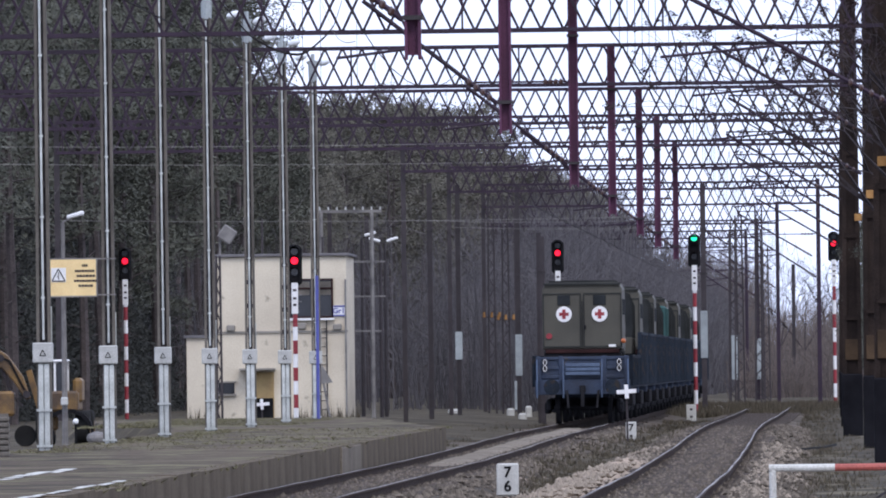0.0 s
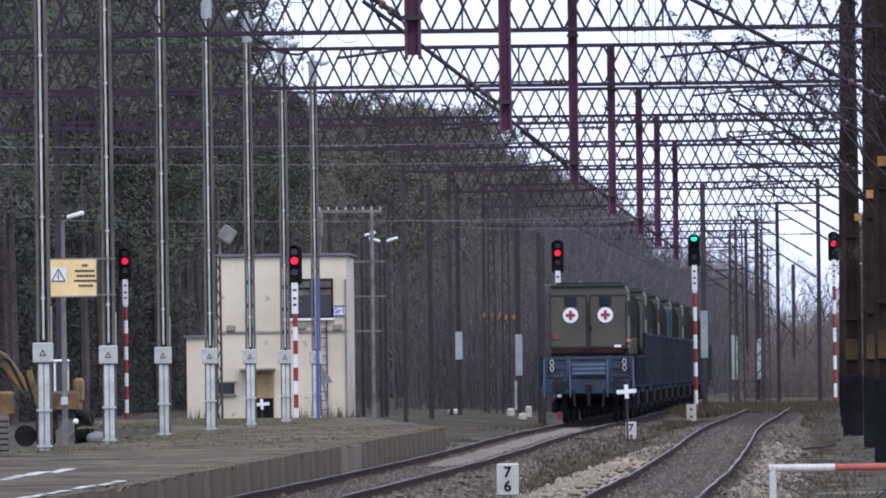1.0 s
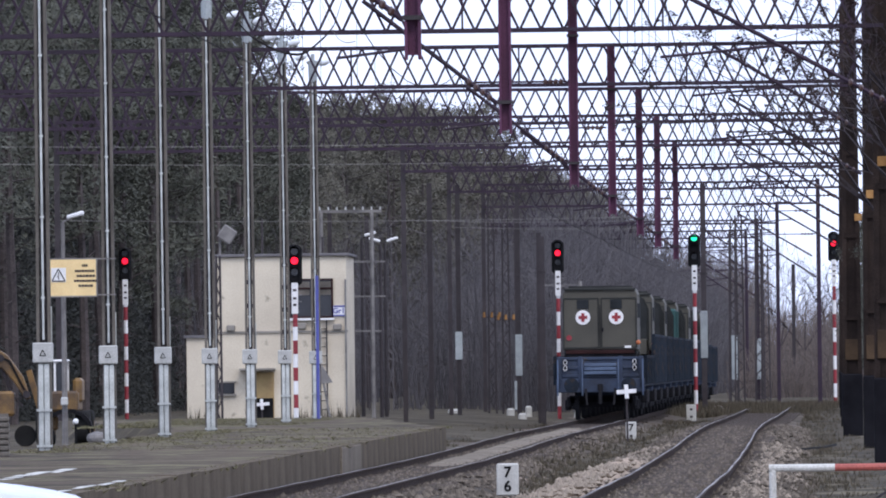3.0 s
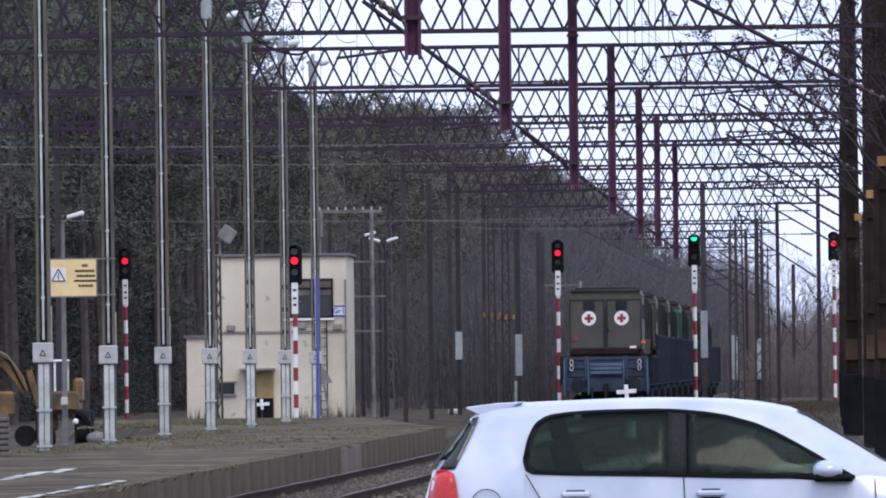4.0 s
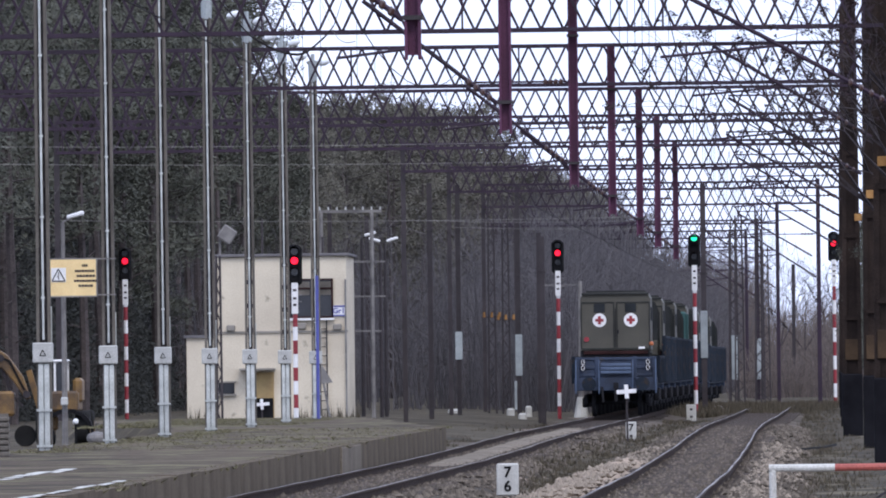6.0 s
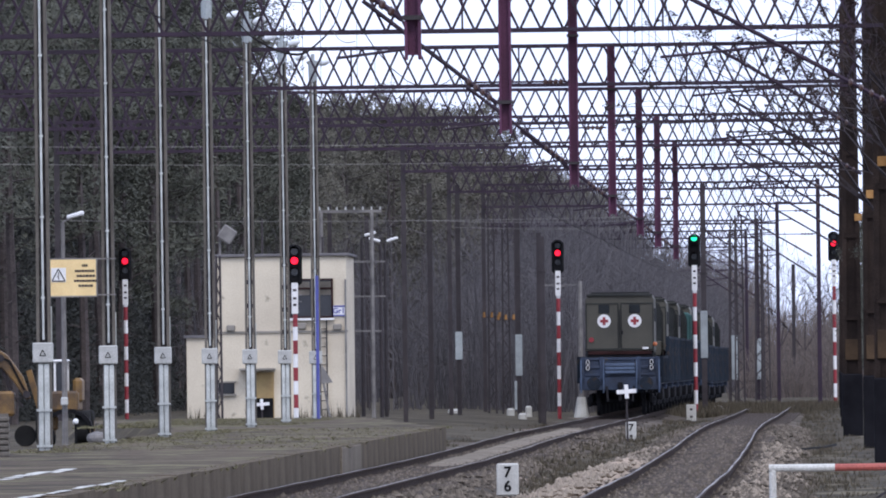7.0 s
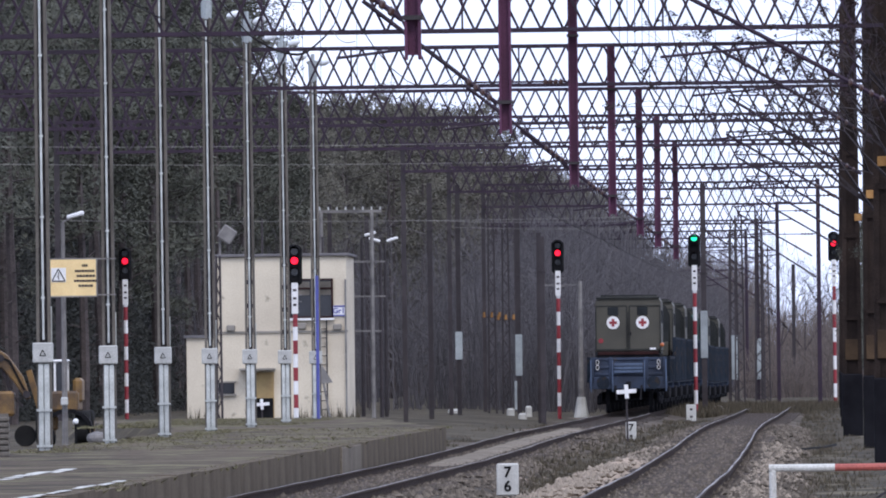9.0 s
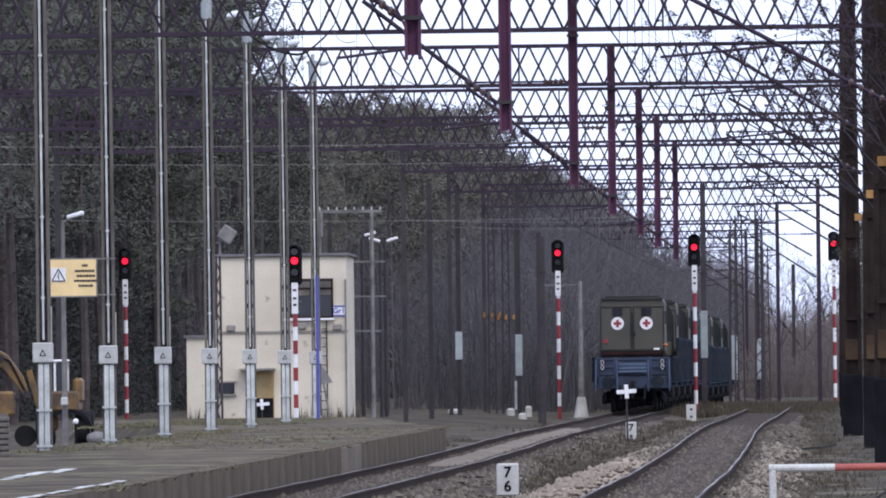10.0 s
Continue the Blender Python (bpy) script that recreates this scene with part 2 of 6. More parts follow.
def solid(name, bm, material, label, category="", kind="", group="", m=None):
    ob = new(name, mesh(name, bm, material))
    ob.matrix_basis = m or Matrix()
    return tagged(ob, label, category, group, kind)


def B():
    return bmesh.new()


RX = Matrix.Rotation(math.pi / 2, 4, "X")
RY = Matrix.Rotation(math.pi / 2, 4, "Y")


# ---- the lines of the place: the tracks run along y and bend gently to +x ----
def glide(pts, y):
    """A smooth line through points (y, x), straight beyond its ends."""
    n = len(pts)

    def slope(k):
        a, b = pts[max(0, k - 1)], pts[min(n - 1, k + 1)]
        return (b[1] - a[1]) / (b[0] - a[0])
    if y <= pts[0][0]:
        return pts[0][1] + slope(0) * (y - pts[0][0])
    if y >= pts[-1][0]:
        return pts[-1][1] + slope(n - 1) * (y - pts[-1][0])
    k = max(i for i in range(n - 1) if pts[i][0] <= y)
    h = pts[k + 1][0] - pts[k][0]
    q = (y - pts[k][0]) / h
    return (1 + 2 * q) * (1 - q) ** 2 * pts[k][1] + q * (1 - q) ** 2 * h * slope(k) + q * q * (3 - 2 * q) * pts[k + 1][1] + q * q * (q - 1) * h * slope(k + 1)


RIGHT_LINE = [(98, -2.25), (160, -2.0), (187, -1.86), (202, -1.79), (240, -1.73), (270, -1.7), (302, -1.68), (346, -1.57), (397, -1.24), (448, -0.97), (500, -0.6), (560, -0.05), (640, 0.85), (900, 4.2)]
LEFT_LINE = [(98, -7.1), (165, -6.8), (190, -6.64), (215, -6.5), (243, -6.38), (271, -6.33), (305, -6.22), (335, -6.09), (355, -5.995), (376, -5.9), (397, -5.79), (418, -5.725), (439, -5.645), (480, -5.43), (520, -5.12), (560, -4.75), (640, -3.95), (900, -0.6)]


@functools.lru_cache(None)
def right_track(y):
    return glide(RIGHT_LINE, y)


@functools.lru_cache(None)
def left_track(y):
    return glide(LEFT_LINE, y)


def ease(q):
    q = min(1.0, max(0.0, q))
    return q * q * (3 - 2 * q)


def level(y):
    """The line climbs a little on the way and falls beyond the bend."""
    return 0.045 * ease((y - 250) / 60) - 0.2 * ease((y - 500) / 45)


def bend(y):
    return 0.4 * max(0.0, (min(y, 411) - 170) / 241) ** 2 + max(0, y - 411) * 0.0033



# ---- ground ----
def strip(name, material, label, xs, ys, height, category="", kind="structure"):
    """A sheet of ground between lines, its height from a function."""
    vs, fs = [], []
    for y in ys:
        for x in xs(y):
            vs.append((x, y, height(x, y)))
    n = len(xs(ys[0]))
    for j in range(len(ys) - 1):
        for i in range(n - 1):
            a = j * n + i
            fs.append((a, a + 1, a + n + 1, a + n))
    me = bpy.data.meshes.new(name)
    me.from_pydata(vs, [], fs)
    me.materials.append(material)
    for p in me.polygons:
        p.use_smooth = True
    return tagged(new(name, me), label, category, kind=kind)


def rough(x, y, a=0.05, s=0.7):
    return a * noise.noise(Vector((x * s, y * s, 3.3)))


def ground_height(x, y):
    # ballast beds under the two tracks, a low dip between and beside them
    near = min(abs(x - right_track(y)), abs(x - left_track(y)))
    bed = -0.17 - 0.22 * min(1.0, max(0.0, (near - 1.35) / 0.9))
    if y < 96:
        bed = -0.03
    return level(y) + bed + (rough(x, y, 0.09, 0.45) + rough(x, y, 0.05, 1.9) if near > 0.95 else 0.0)


YS = [-60, 0, 40, 74, 96] + [96 + i * 1.5 for i in range(1, 270)] + [520, 560, 620, 700, 800, 950, 1150, 1500, 2000, 3000, 4600]
XS = [-1500, -500, -160, -60, -30, -18, -12, -10]
strip("ground", M["ballast"], "dark brown-grey track ballast and earth with pale stones", lambda y: XS + [-9 + i * 0.33 for i in range(38)] + [4.5, 7, 12, 25, 60, 160, 500, 1500], YS, ground_height, "ground")

bm = B()
box(bm, (0, 82.8, -0.02), (400, 6.4, 0.1))
solid("road", bm, M["road"], "grey asphalt road over the level crossing", "road", "structure")

# a heap of pale fresh ballast along the near side of the left rail of the nearer track
strip("fresh_ballast", M["pale_ballast"], "pale sandy fresh ballast beside the rails",
      lambda y: [right_track(y) - 0.95 - i * 0.095 * (0.75 + 0.25 * math.sin(y * 0.13)) for i in range(11)], [140 + i * 0.6 for i in range(165)],
      lambda x, y: ground_height(x, y) + 0.13 - 0.16 * ((right_track(y) - x - 1.45) / 0.55) ** 2 + 0.045 * noise.noise(Vector((x * 5.1, y * 1.1, 1))) + 0.03 * noise.noise(Vector((x, y * 0.2, 6))) - 0.14 * max(0, (y - 218) / 25) ** 2, "ballast")

strip("pale_track_bed", M["mid_ballast"], "tan ballast between the rails by the platform end", lambda y: [left_track(y) - 0.66 + i * 0.13 for i in range(9)], [222 + i * 1.2 for i in range(105)],
      lambda x, y: level(y) - 0.085 - 0.1 * ease((236 - y) / 14) + 0.04 * noise.noise(Vector((x * 2.3, y * 0.3, 5))) - 0.16 * abs((x - left_track(y) + 0.15) / 0.55) ** 3, "ballast")

# trodden grass and earth between the tracks
strip("middle_verge", M["earth"], "brown dry grass and earth between the tracks", lambda y: [left_track(y) + 1.7 + (right_track(y) - left_track(y) - 3.3) * i / 9 for i in range(10)], [196 + 1.5 * i for i in range(170)],
      lambda x, y: ground_height(x, y) + 0.05 - 0.09 * abs(2 * (x - left_track(y) - 1.7) / (right_track(y) - left_track(y) - 3.3) - 1) ** 3 - 0.1 * ease((206 - y) / 10), "grass")

# winter grass on the right and far side
strip("verge", M["earth"], "dry winter grass verge beside the track", lambda y: [right_track(y) + 1.55 + i * 0.4 for i in range(30)], [110 + 3 * i for i in range(150)],
      lambda x, y: -0.33 + 0.32 * ease((y - 300) / 190) + 0.1 * noise.noise(Vector((x * 0.8, y * 0.3, 2))) + 0.03 * (x - right_track(y) - 1.4), "grass")
strip("far_verge", M["earth"], "dark dry grass where the line bends away", lambda y: [left_track(y) - 2.3 + i * 1.2 for i in range(24)], [505 + 8 * i for i in range(70)],
      lambda x, y: -0.16 - 0.12 * ease((530 - y) / 25) + 0.05 * noise.noise(Vector((x * 0.7, y * 0.2, 4))), "grass")
strip("clearing", M["earth"], "dark rough ground at the edge of the woods", lambda y: [-60, -48, -40, -34, -30, -27, -24, -20, -17, -14, -11.6, left_track(y) - 2.2], [200 + 10 * i for i in range(90)],
      lambda x, y: -0.3 + 0.25 * min(1, max(0, (-x - 9) / 4)) + rough(x, y, 0.12, 0.3) if x < -9 else -0.35, "ground")


# ---- rails and sleepers ----
RAIL = [(-0.07, -0.17), (0.07, -0.17), (0.07, -0.155), (0.012, -0.13), (0.012, -0.045), (0.036, -0.035), (0.036, -0.006), (0.028, -0.002), (0.016, 0.0), (-0.014, 0.0), (-0.028, -0.002), (-0.036, -0.006), (-0.036, -0.035), (-0.012, -0.045), (-0.012, -0.13), (-0.07, -0.155)]


def rail(track, side, parent, y0, y1, step):
    ys = [y0 + step * i for i in range(int((y1 - y0) / step) + 1)]
    vs, fs, n = [], [], len(RAIL)
    for y in ys:
        cx = track(y) + side * 0.7535 + 0.022 * noise.noise(Vector((y * 0.075, side, track(200))))
        dz = level(y) + 0.02 * noise.noise(Vector((y * 0.09, side * 2, 7)))
        vs += [(cx + x, y, z + dz) for x, z in RAIL]
    for j in range(len(ys) - 1):
        for i in range(n):
            a, b = j * n + i, j * n + (i + 1) % n
            fs.append((a, b, b + n, a + n))
    me = bpy.data.meshes.new("rail")
    me.from_pydata(vs, [], fs)
    me.materials.append(M["rail_side"])
    me.materials.append(M["rail_top"])
    for k, p in enumerate(me.polygons):
        if k % n == 8:
            p.material_index = 1
    ob = new("rail", me)
    ob.parent = parent
    return ob


def sleeper_mesh():
    bm = B()
    box(bm, (0, 0, -0.19), (2.5, 0.25, 0.13), bevel=0.02)
    for x in (-0.7535, 0.7535):
        box(bm, (x, 0, -0.14), (0.3, 0.16, 0.03))
    return mesh("sleeper", bm, M["sleeper"])


SLEEPER = sleeper_mesh()


def track(line, label):
    t = thing("railway_track", label, "railway track", "tracks of the line", kind="structure")
    for side in (-1, 1):
        rail(line, side, t, 98, 660, 2.0)
    for i in range(300):
        y = 142 + i * 0.65
        same("sleeper", SLEEPER, t, pose(line(y), y, level(y), 0, 0, random.uniform(-0.6, 0.6)))
    bm = B()
    for i in range(500):
        y = 142 + (300 + i) * 0.65
        box(bm, (line(y), y, -0.19 + level(y)), (2.5, 0.25, 0.13))
    ob = part("far_sleepers", bm, M["sleeper"], t)
    ob["kind"] = "stuff"


track(right_track, "clear railway track with worn rails on dark ballast")
track(left_track, "railway track on dark ballast along the platform")


# ---- platform ----
def platform_height(x, y):
    return 0.39 + rough(x, y, 0.03, 0.35) * min(1, max(0, -x - 7.8) / 1.5) + rough(x, y, 0.012, 1.7)


def platform():
    p = thing("platform", "low station platform with mossy top and stained concrete edge", "platform", kind="structure")
    ys = [100 + 2 * i for i in range(119)]

    def right_edge(y):
        return -7.78 if y <= 275 else -7.78 - (y - 275) * 3.94 / 61

    def left_edge(y):
        return glide([(100, -13.05), (225, -13.05), (245, -13.15), (267, -13.5), (290, -14.6), (310, -17.0), (330, -19.6), (340, -20.0)], y)

    vs, fs, n = [], [], 26
    for y in ys:
        for i in range(n):
            x = left_edge(y) + (right_edge(y) - left_edge(y)) * (i / (n - 1)) ** 0.7
            vs.append((x, y, platform_height(x, y)))
    for j in range(len(ys) - 1):
        for i in range(n - 1):
            a = j * n + i
            fs.append((a, a + 1, a + n + 1, a + n))
    me = bpy.data.meshes.new("platform_surface")
    me.from_pydata(vs, [], fs)
    me.materials.append(M["platform_top"])
    top = new("platform_surface", me)
    top.parent = p
    bank = strip("back_bank", M["earth"], "earth bank behind the platform", lambda y: [left_edge(y) - 0.9 + 0.3 * i for i in range(4)], ys,
                 lambda x, y: -0.35 + 0.74 * min(1.0, (x - left_edge(y) + 0.9) / 0.9) + rough(x, y, 0.03, 1.1))
    bank.parent = p
    bm = B()
    box(bm, (0, 0, -0.03), (0.28, 5.996, 0.86), bevel=0.004)
    slab = mesh("edge_slab", bm, M["platform_wall"])
    for i in range(29):
        same("edge_slab", slab, p, pose(-7.79 + random.uniform(-0.003, 0.003), 103 + 6 * i, random.uniform(-0.012, 0.012), 0, 0, 0))
    ang = math.atan2(-3.94, 61)
    for i in range(10):
        y = 279.5 + 6 * i
        same("edge_slab", slab, p, pose(right_edge(y), y, random.uniform(-0.02, 0.01) - 0.03, 0, 0, -math.degrees(ang)))
    # a paler repaired stretch of the edge
    bm = B()
    box(bm, (-7.635, 214.4, -0.05), (0.04, 9.4, 0.84), bevel=0.01)
    part("repaired_edge", bm, M["repaired"], p, "paler repaired concrete stretch of the edge")
    # worn painted lines
    for x, y0, y1, w in ((-9.72, 100, 166, 0.17), (-7.86, 100, 145, 0.1)):
        bm = B()
        y = y0
        while y < y1:
            if random.random() < 1.0 - 0.22 * (y - y0) / (y1 - y0):
                dx = random.uniform(-0.02, 0.02)
                box(bm, (x + dx, y + 0.6, platform_height(x, y + 0.6) + (0.006 if x < -8 else 0.034)), (w * random.uniform(0.7, 1.1), 1.2, 0.006))
            y += 1.2
        part("painted_line", bm, M["white_paint"], p, "worn white safety line")


platform()


# ---- catenary portals: a box girder of two zigzag faces on tall masts, with a hanging post ----
BEAM_LO, BEAM_HI = 8.2, 9.1


def zig_meshes():
    out = []
    for up in (1, -1):
        bm = B()
        bar(bm, (-0.215 * up, 0, BEAM_LO), (0.215 * up, 0, BEAM_HI), 0.05, 0.04)
        out.append(mesh("brace", bm, M["girder"]))
    bm = B()
    bar(bm, (0, 0, BEAM_LO), (0, 0, BEAM_HI), 0.04)
    out.append(mesh("upright", bm, M["girder"]))
    return out


ZIG = zig_meshes()


def mast(x, top, parent, wide, plate_at):
    """A mast of two channels with cross plates and a black foot."""
    bm = B()
    bar(bm, (x, 0.0, 1.35), (x, 0.0, top), wide * 0.75, 0.05)
    m = part("mast", bm, M["mast_brown"], parent, "dark brown riveted mast of two channels")
    for k in (-1, 1):
        bm = B()
        bar(bm, (x + k * wide * 0.5, 0, 1.35), (x + k * wide * 0.33, 0, top), wide * 0.28, 0.16)
        part("channel", bm, M["mast_brown"], m)
    bm = B()
    box(bm, (0, 0, 0), (wide * 0.95, 0.02, 0.12))
    plate = mesh("cross_plate", bm, M["mast_brown"])
    for i in range(5):
        same("cross_plate", plate, m, pose(x, -0.09, 2.9 + i * (top - 3.4) / 4))
    bm = B()
    box(bm, (x, 0, 0.45), (wide * 1.35, 0.34, 1.9), bevel=0.03)
    part("mast_foot", bm, M["mast_black"], m, "black tarred mast foot")
    bm = B()
    box(bm, (x - 0.02, -0.115, 2.05), (wide * 0.85, 0.02, 0.55), bevel=0.008)
    part("rust_patch", bm, M["primer"], m, "dull tan primer patch")
    bm = B()
    box(bm, (x + plate_at, -0.115, 5.58), (0.2, 0.02, 0.19), bevel=0.006)
    part("blank_plate", bm, M["rust_tan"], m, "small blank yellow plate")


def insulator_mesh():
    bm = B()
    bmesh.ops.create_icosphere(bm, subdivisions=1, radius=0.062, matrix=Matrix.Diagonal((0.8, 1.0, 1.0, 1)))
    return mesh("insulator", bm, M["ceramic"])


INSULATOR = insulator_mesh()


def cantilever(x0, z0, x1, z1, parent, reach):
    bm = B()
    bar(bm, (x0, 0, z0), (x1, 0, z1), 0.075, sides=6)
    bar(bm, (x0, 0, z1 + 0.05), (x1, 0, z1 + 0.05), 0.045, sides=6)
    zj = z0 + (z1 - z0) * 0.55
    bar(bm, (x0 + (x1 - x0) * 0.55, 0, zj), (x1 + reach, 0, zj - 0.15), 0.05, sides=6)
    arm = part("cantilever", bm, M["girder"], parent, "dark tubular cantilever")
    for t in (0.06, 0.11, 0.16, 0.21):
        same("insulator", INSULATOR, arm, pose(x0 + (x1 - x0) * t, 0, z0 + (z1 - z0) * t))
        same("insulator", INSULATOR, arm, pose(x0 + (x1 - x0) * t, 0, z1 + 0.05))


def portal(x_left, x_right, post, high, hung=True, arm=(6.05, 7.85), slim=False, plate=-0.05):
    p = thing("catenary_portal", "dark steel lattice portal spanning the tracks, tinted purple for sky glare", "catenary portal", "portals over the tracks")
    n = int((x_right - x_left) / 0.43)
    for z, nm in ((BEAM_LO, "bottom_chord"), (BEAM_HI, "top_chord")):
        for y in (-0.3, 0.3):
            bm = B()
            box(bm, ((x_left + x_right) / 2, y, z), (x_right - x_left, 0.07, 0.075))
            part(nm, bm, M["girder"], p)
    for i in range(n):
        for y, o in ((-0.3, 0), (0.3, 1)):
            same("brace", ZIG[(i + o) % 2], p, pose(x_left + 0.215 + i * 0.43, y, 0))
    for i in range(0, n, 9):
        same("upright", ZIG[2], p, pose(x_left + i * 0.43 + 0.2, -0.3, 0))
    if slim:
        bm = B()
        box(bm, (x_right, 0, high / 2 - 0.2), (0.17, 0.17, high + 0.4), bevel=0.01)
        part("mast", bm, M["girder"], p, "slim dark mast")
        cantilever(x_right - 0.1, 5.2, x_right - 2.7, 6.9, p, -0.4)
    else:
        mast(x_right, high, p, 0.4, plate)
    bm = B()
    bar(bm, (x_left, 0, -0.4), (x_left, 0, 9.3), 0.04, 0.14)
    om = part("outer_mast", bm, M["dark_steel"], p, "slim dark mast")
    for k in (-1, 1):
        bm = B()
        bar(bm, (x_left, k * 0.08, -0.4), (x_left, k * 0.08, 9.3), 0.15, 0.03)
        part("flange", bm, M["dark_steel"], om)
    cantilever(x_right - 0.25, arm[0], x_right - 3.3, arm[1], p, -0.4)
    if not hung:
        return p
    # the post that hangs from the girder between the tracks
    bm = B()
    for k in (-1, 1):
        box(bm, (post + k * 0.075, 0, (5.15 + BEAM_HI + 0.05) / 2), (0.035, 0.2, BEAM_HI + 0.05 - 5.15), bevel=0.006)
    box(bm, (post, 0.02, (5.2 + BEAM_HI) / 2), (0.13, 0.03, BEAM_HI - 5.2))
    hp = part("hanging_post", bm, M["steel"], p, "dark steel post hanging from the girder, tinted purple for sky glare")
    for z in (BEAM_LO - 0.12, 5.62):
        bm = B()
        box(bm, (post, 0, z), (0.23, 0.24, 0.05))
        part("bracket", bm, M["dark_steel"], hp, "dark clamp bracket")
    cantilever(post - 0.12, 5.6, post - 2.1, 7.15, p, -0.4)
    return p


WIDE = portal(-22.0, 1.8, -4.2, 12.2)
WIDE.matrix_basis = pose(0, 139, 0)
LOW = portal(-22.0, 1.8, -4.2, 12.2, True, (5.5, 7.15))
LOW.matrix_basis = pose(bend(184), 184, 0)
for y in (240, 287):
    copy_thing(WIDE, pose(bend(y), y, 0))
MIDDLE = portal(-22.0, 1.42, -4.2, 12.2, plate=0.2)
MIDDLE.matrix_basis = pose(bend(332), 332, 0)
copy_thing(MIDDLE, pose(bend(368), 368, 0))
NARROW = portal(-13.2, 1.42, -4.2, 9.4, plate=0.0)
NARROW.matrix_basis = pose(bend(411), 411, 0)
FAR = portal(-13.2, 1.42, -4.2, 9.4, False, plate=-0.06)
FAR.matrix_basis = pose(bend(460), 460, 0)
# the line curves away, so the last portals end further left on slim masts
LAST = portal(-13.6, 0.0, -4.2, 9.2, False, slim=True)
LAST.matrix_basis = pose(1.11, 505, 0)
for x, y in ((-0.63, 575), (-1.75, 640), (-2.5, 690)):
    copy_thing(LAST, pose(x, y, 0))


# ---- wires ----
def wires(line, label):
    w = thing("catenary_wire", label, "overhead wire", "overhead wires")
    spans = [92, 139, 184, 240, 287, 332, 368, 411, 460, 500, 537, 585, 632]
    cb, mb = B(), B()
    for a, b in zip(spans, spans[1:]):
        last = None
        for i in range(9):
            t = i / 8
            y = a + (b - a) * t
            x = line(y)
            q = Vector((x, y, 5.65 + 1.75 - 1.0 * 4 * t * (1 - t) * 0.8))
            c = Vector((x, y, 5.6))
            if last:
                bar(mb, last[0], q, 0.013)
                bar(cb, last[1], c, 0.013)
            if 0 < i < 8:
                db = B()
                bar(db, q, c, 0.008)
                part("dropper", db, M["wire"], w)
            last = (q, c)
    for b in (cb, mb):
        bmesh.ops.remove_doubles(b, verts=b.verts[:], dist=0.005)
    part("contact_wire", cb, M["wire"], w)
    part("messenger_wire", mb, M["wire"], w)


wires(right_track, "overhead contact wire above the clear track")
wires(left_track, "overhead contact wire above the track of the train")


def cable(a, b, label, width=0.03, sag=0.0, material="wire"):
    """One sagging cable between two masts."""
    vs, fs = [], []
    a, b = Vector(a), Vector(b)
    for i in range(13):
        t = i / 12
        q = a.lerp(b, t) - Vector((0, 0, 4 * sag * t * (1 - t)))
        vs += [q + Vector((0, 0, width / 2)), q + Vector((0, width / 2, -width / 2)), q + Vector((0, -width / 2, -width / 2))]
        if i:
            o = 3 * i
            fs += [(o - 3 + k, o - 3 + (k + 1) % 3, o + (k + 1) % 3, o + k) for k in range(3)]
    me = bpy.data.meshes.new("overhead_cable")
    me.from_pydata([tuple(v) for v in vs], [], fs)
    me.materials.append(M[material])
    return tagged(new("overhead_cable", me), label, "cable", "cables")


def hung_cable(points, y, width, label, material="wire"):
    """A limp cable through a few points (x, z) beside a portal."""
    vs, fs = [], []
    n = 6 * (len(points) - 1)
    for i in range(n + 1):
        x = points[0][0] + (points[-1][0] - points[0][0]) * i / n
        z = glide(points, x)
        for k in range(5):
            a = 2 * math.pi * k / 5
            vs.append((x, y + width / 2 * math.cos(a), z + width / 2 * math.sin(a)))
        if i:
            o = 5 * i
            fs += [(o - 5 + k, o - 5 + (k + 1) % 5, o + (k + 1) % 5, o + k) for k in range(5)]
    me = bpy.data.meshes.new("jumper_cable")
    me.from_pydata(vs, [], fs)
    me.materials.append(M[material])
    return tagged(new("jumper_cable", me), label, "cable", "cables")


hung_cable([(-6.9, 6.6), (-6.5, 6.02), (-6.258, 5.72), (-6.039, 5.464), (-5.851, 5.335), (-5.662, 5.251), (-5.441, 5.229), (-5.268, 5.341), (-5.089, 5.528), (-5.023, 5.704), (-4.97, 5.9), (-4.9, 6.4)], 138.9, 0.03, "slack dark jumper cable looped below the girder")
hung_cable([(-5.25, 5.9), (-5.089, 5.5), (-5.027, 5.39), (-4.93, 5.345), (-4.838, 5.36), (-4.88, 5.7)][:5], 138.8, 0.012, "thin slack grey wire looped below the girder", "concrete_post")
for x, y, z in ((-13.85, 240, 6.2), (-12.2, 287, 6.35), (-9.1, 240, 5.95)):
    hung_cable([(x - 0.75, z - 1.35), (x - 0.45, z - 1.15), (x - 0.2, z - 0.75), (x - 0.05, z - 0.2), (x, z + 0.35)], y, 0.014, "thin pale drooping earth wire", "concrete_post")


for y, z in ((287, 7.0), (332, 7.3), (368, 6.2)):
    cable((-22 + bend(y), y, z), (-4.2 + bend(y), y, z - 0.1), "thin pale cross-span cable between portal posts", 0.011, 0.08, "concrete_post")
for y, z in ((411, 6.6), (460, 6.9)):
    cable((-13.2 + bend(y), y, z), (-4.2 + bend(y), y, z - 0.1), "thin pale cross-span cable between portal posts", 0.011, 0.08, "concrete_post")


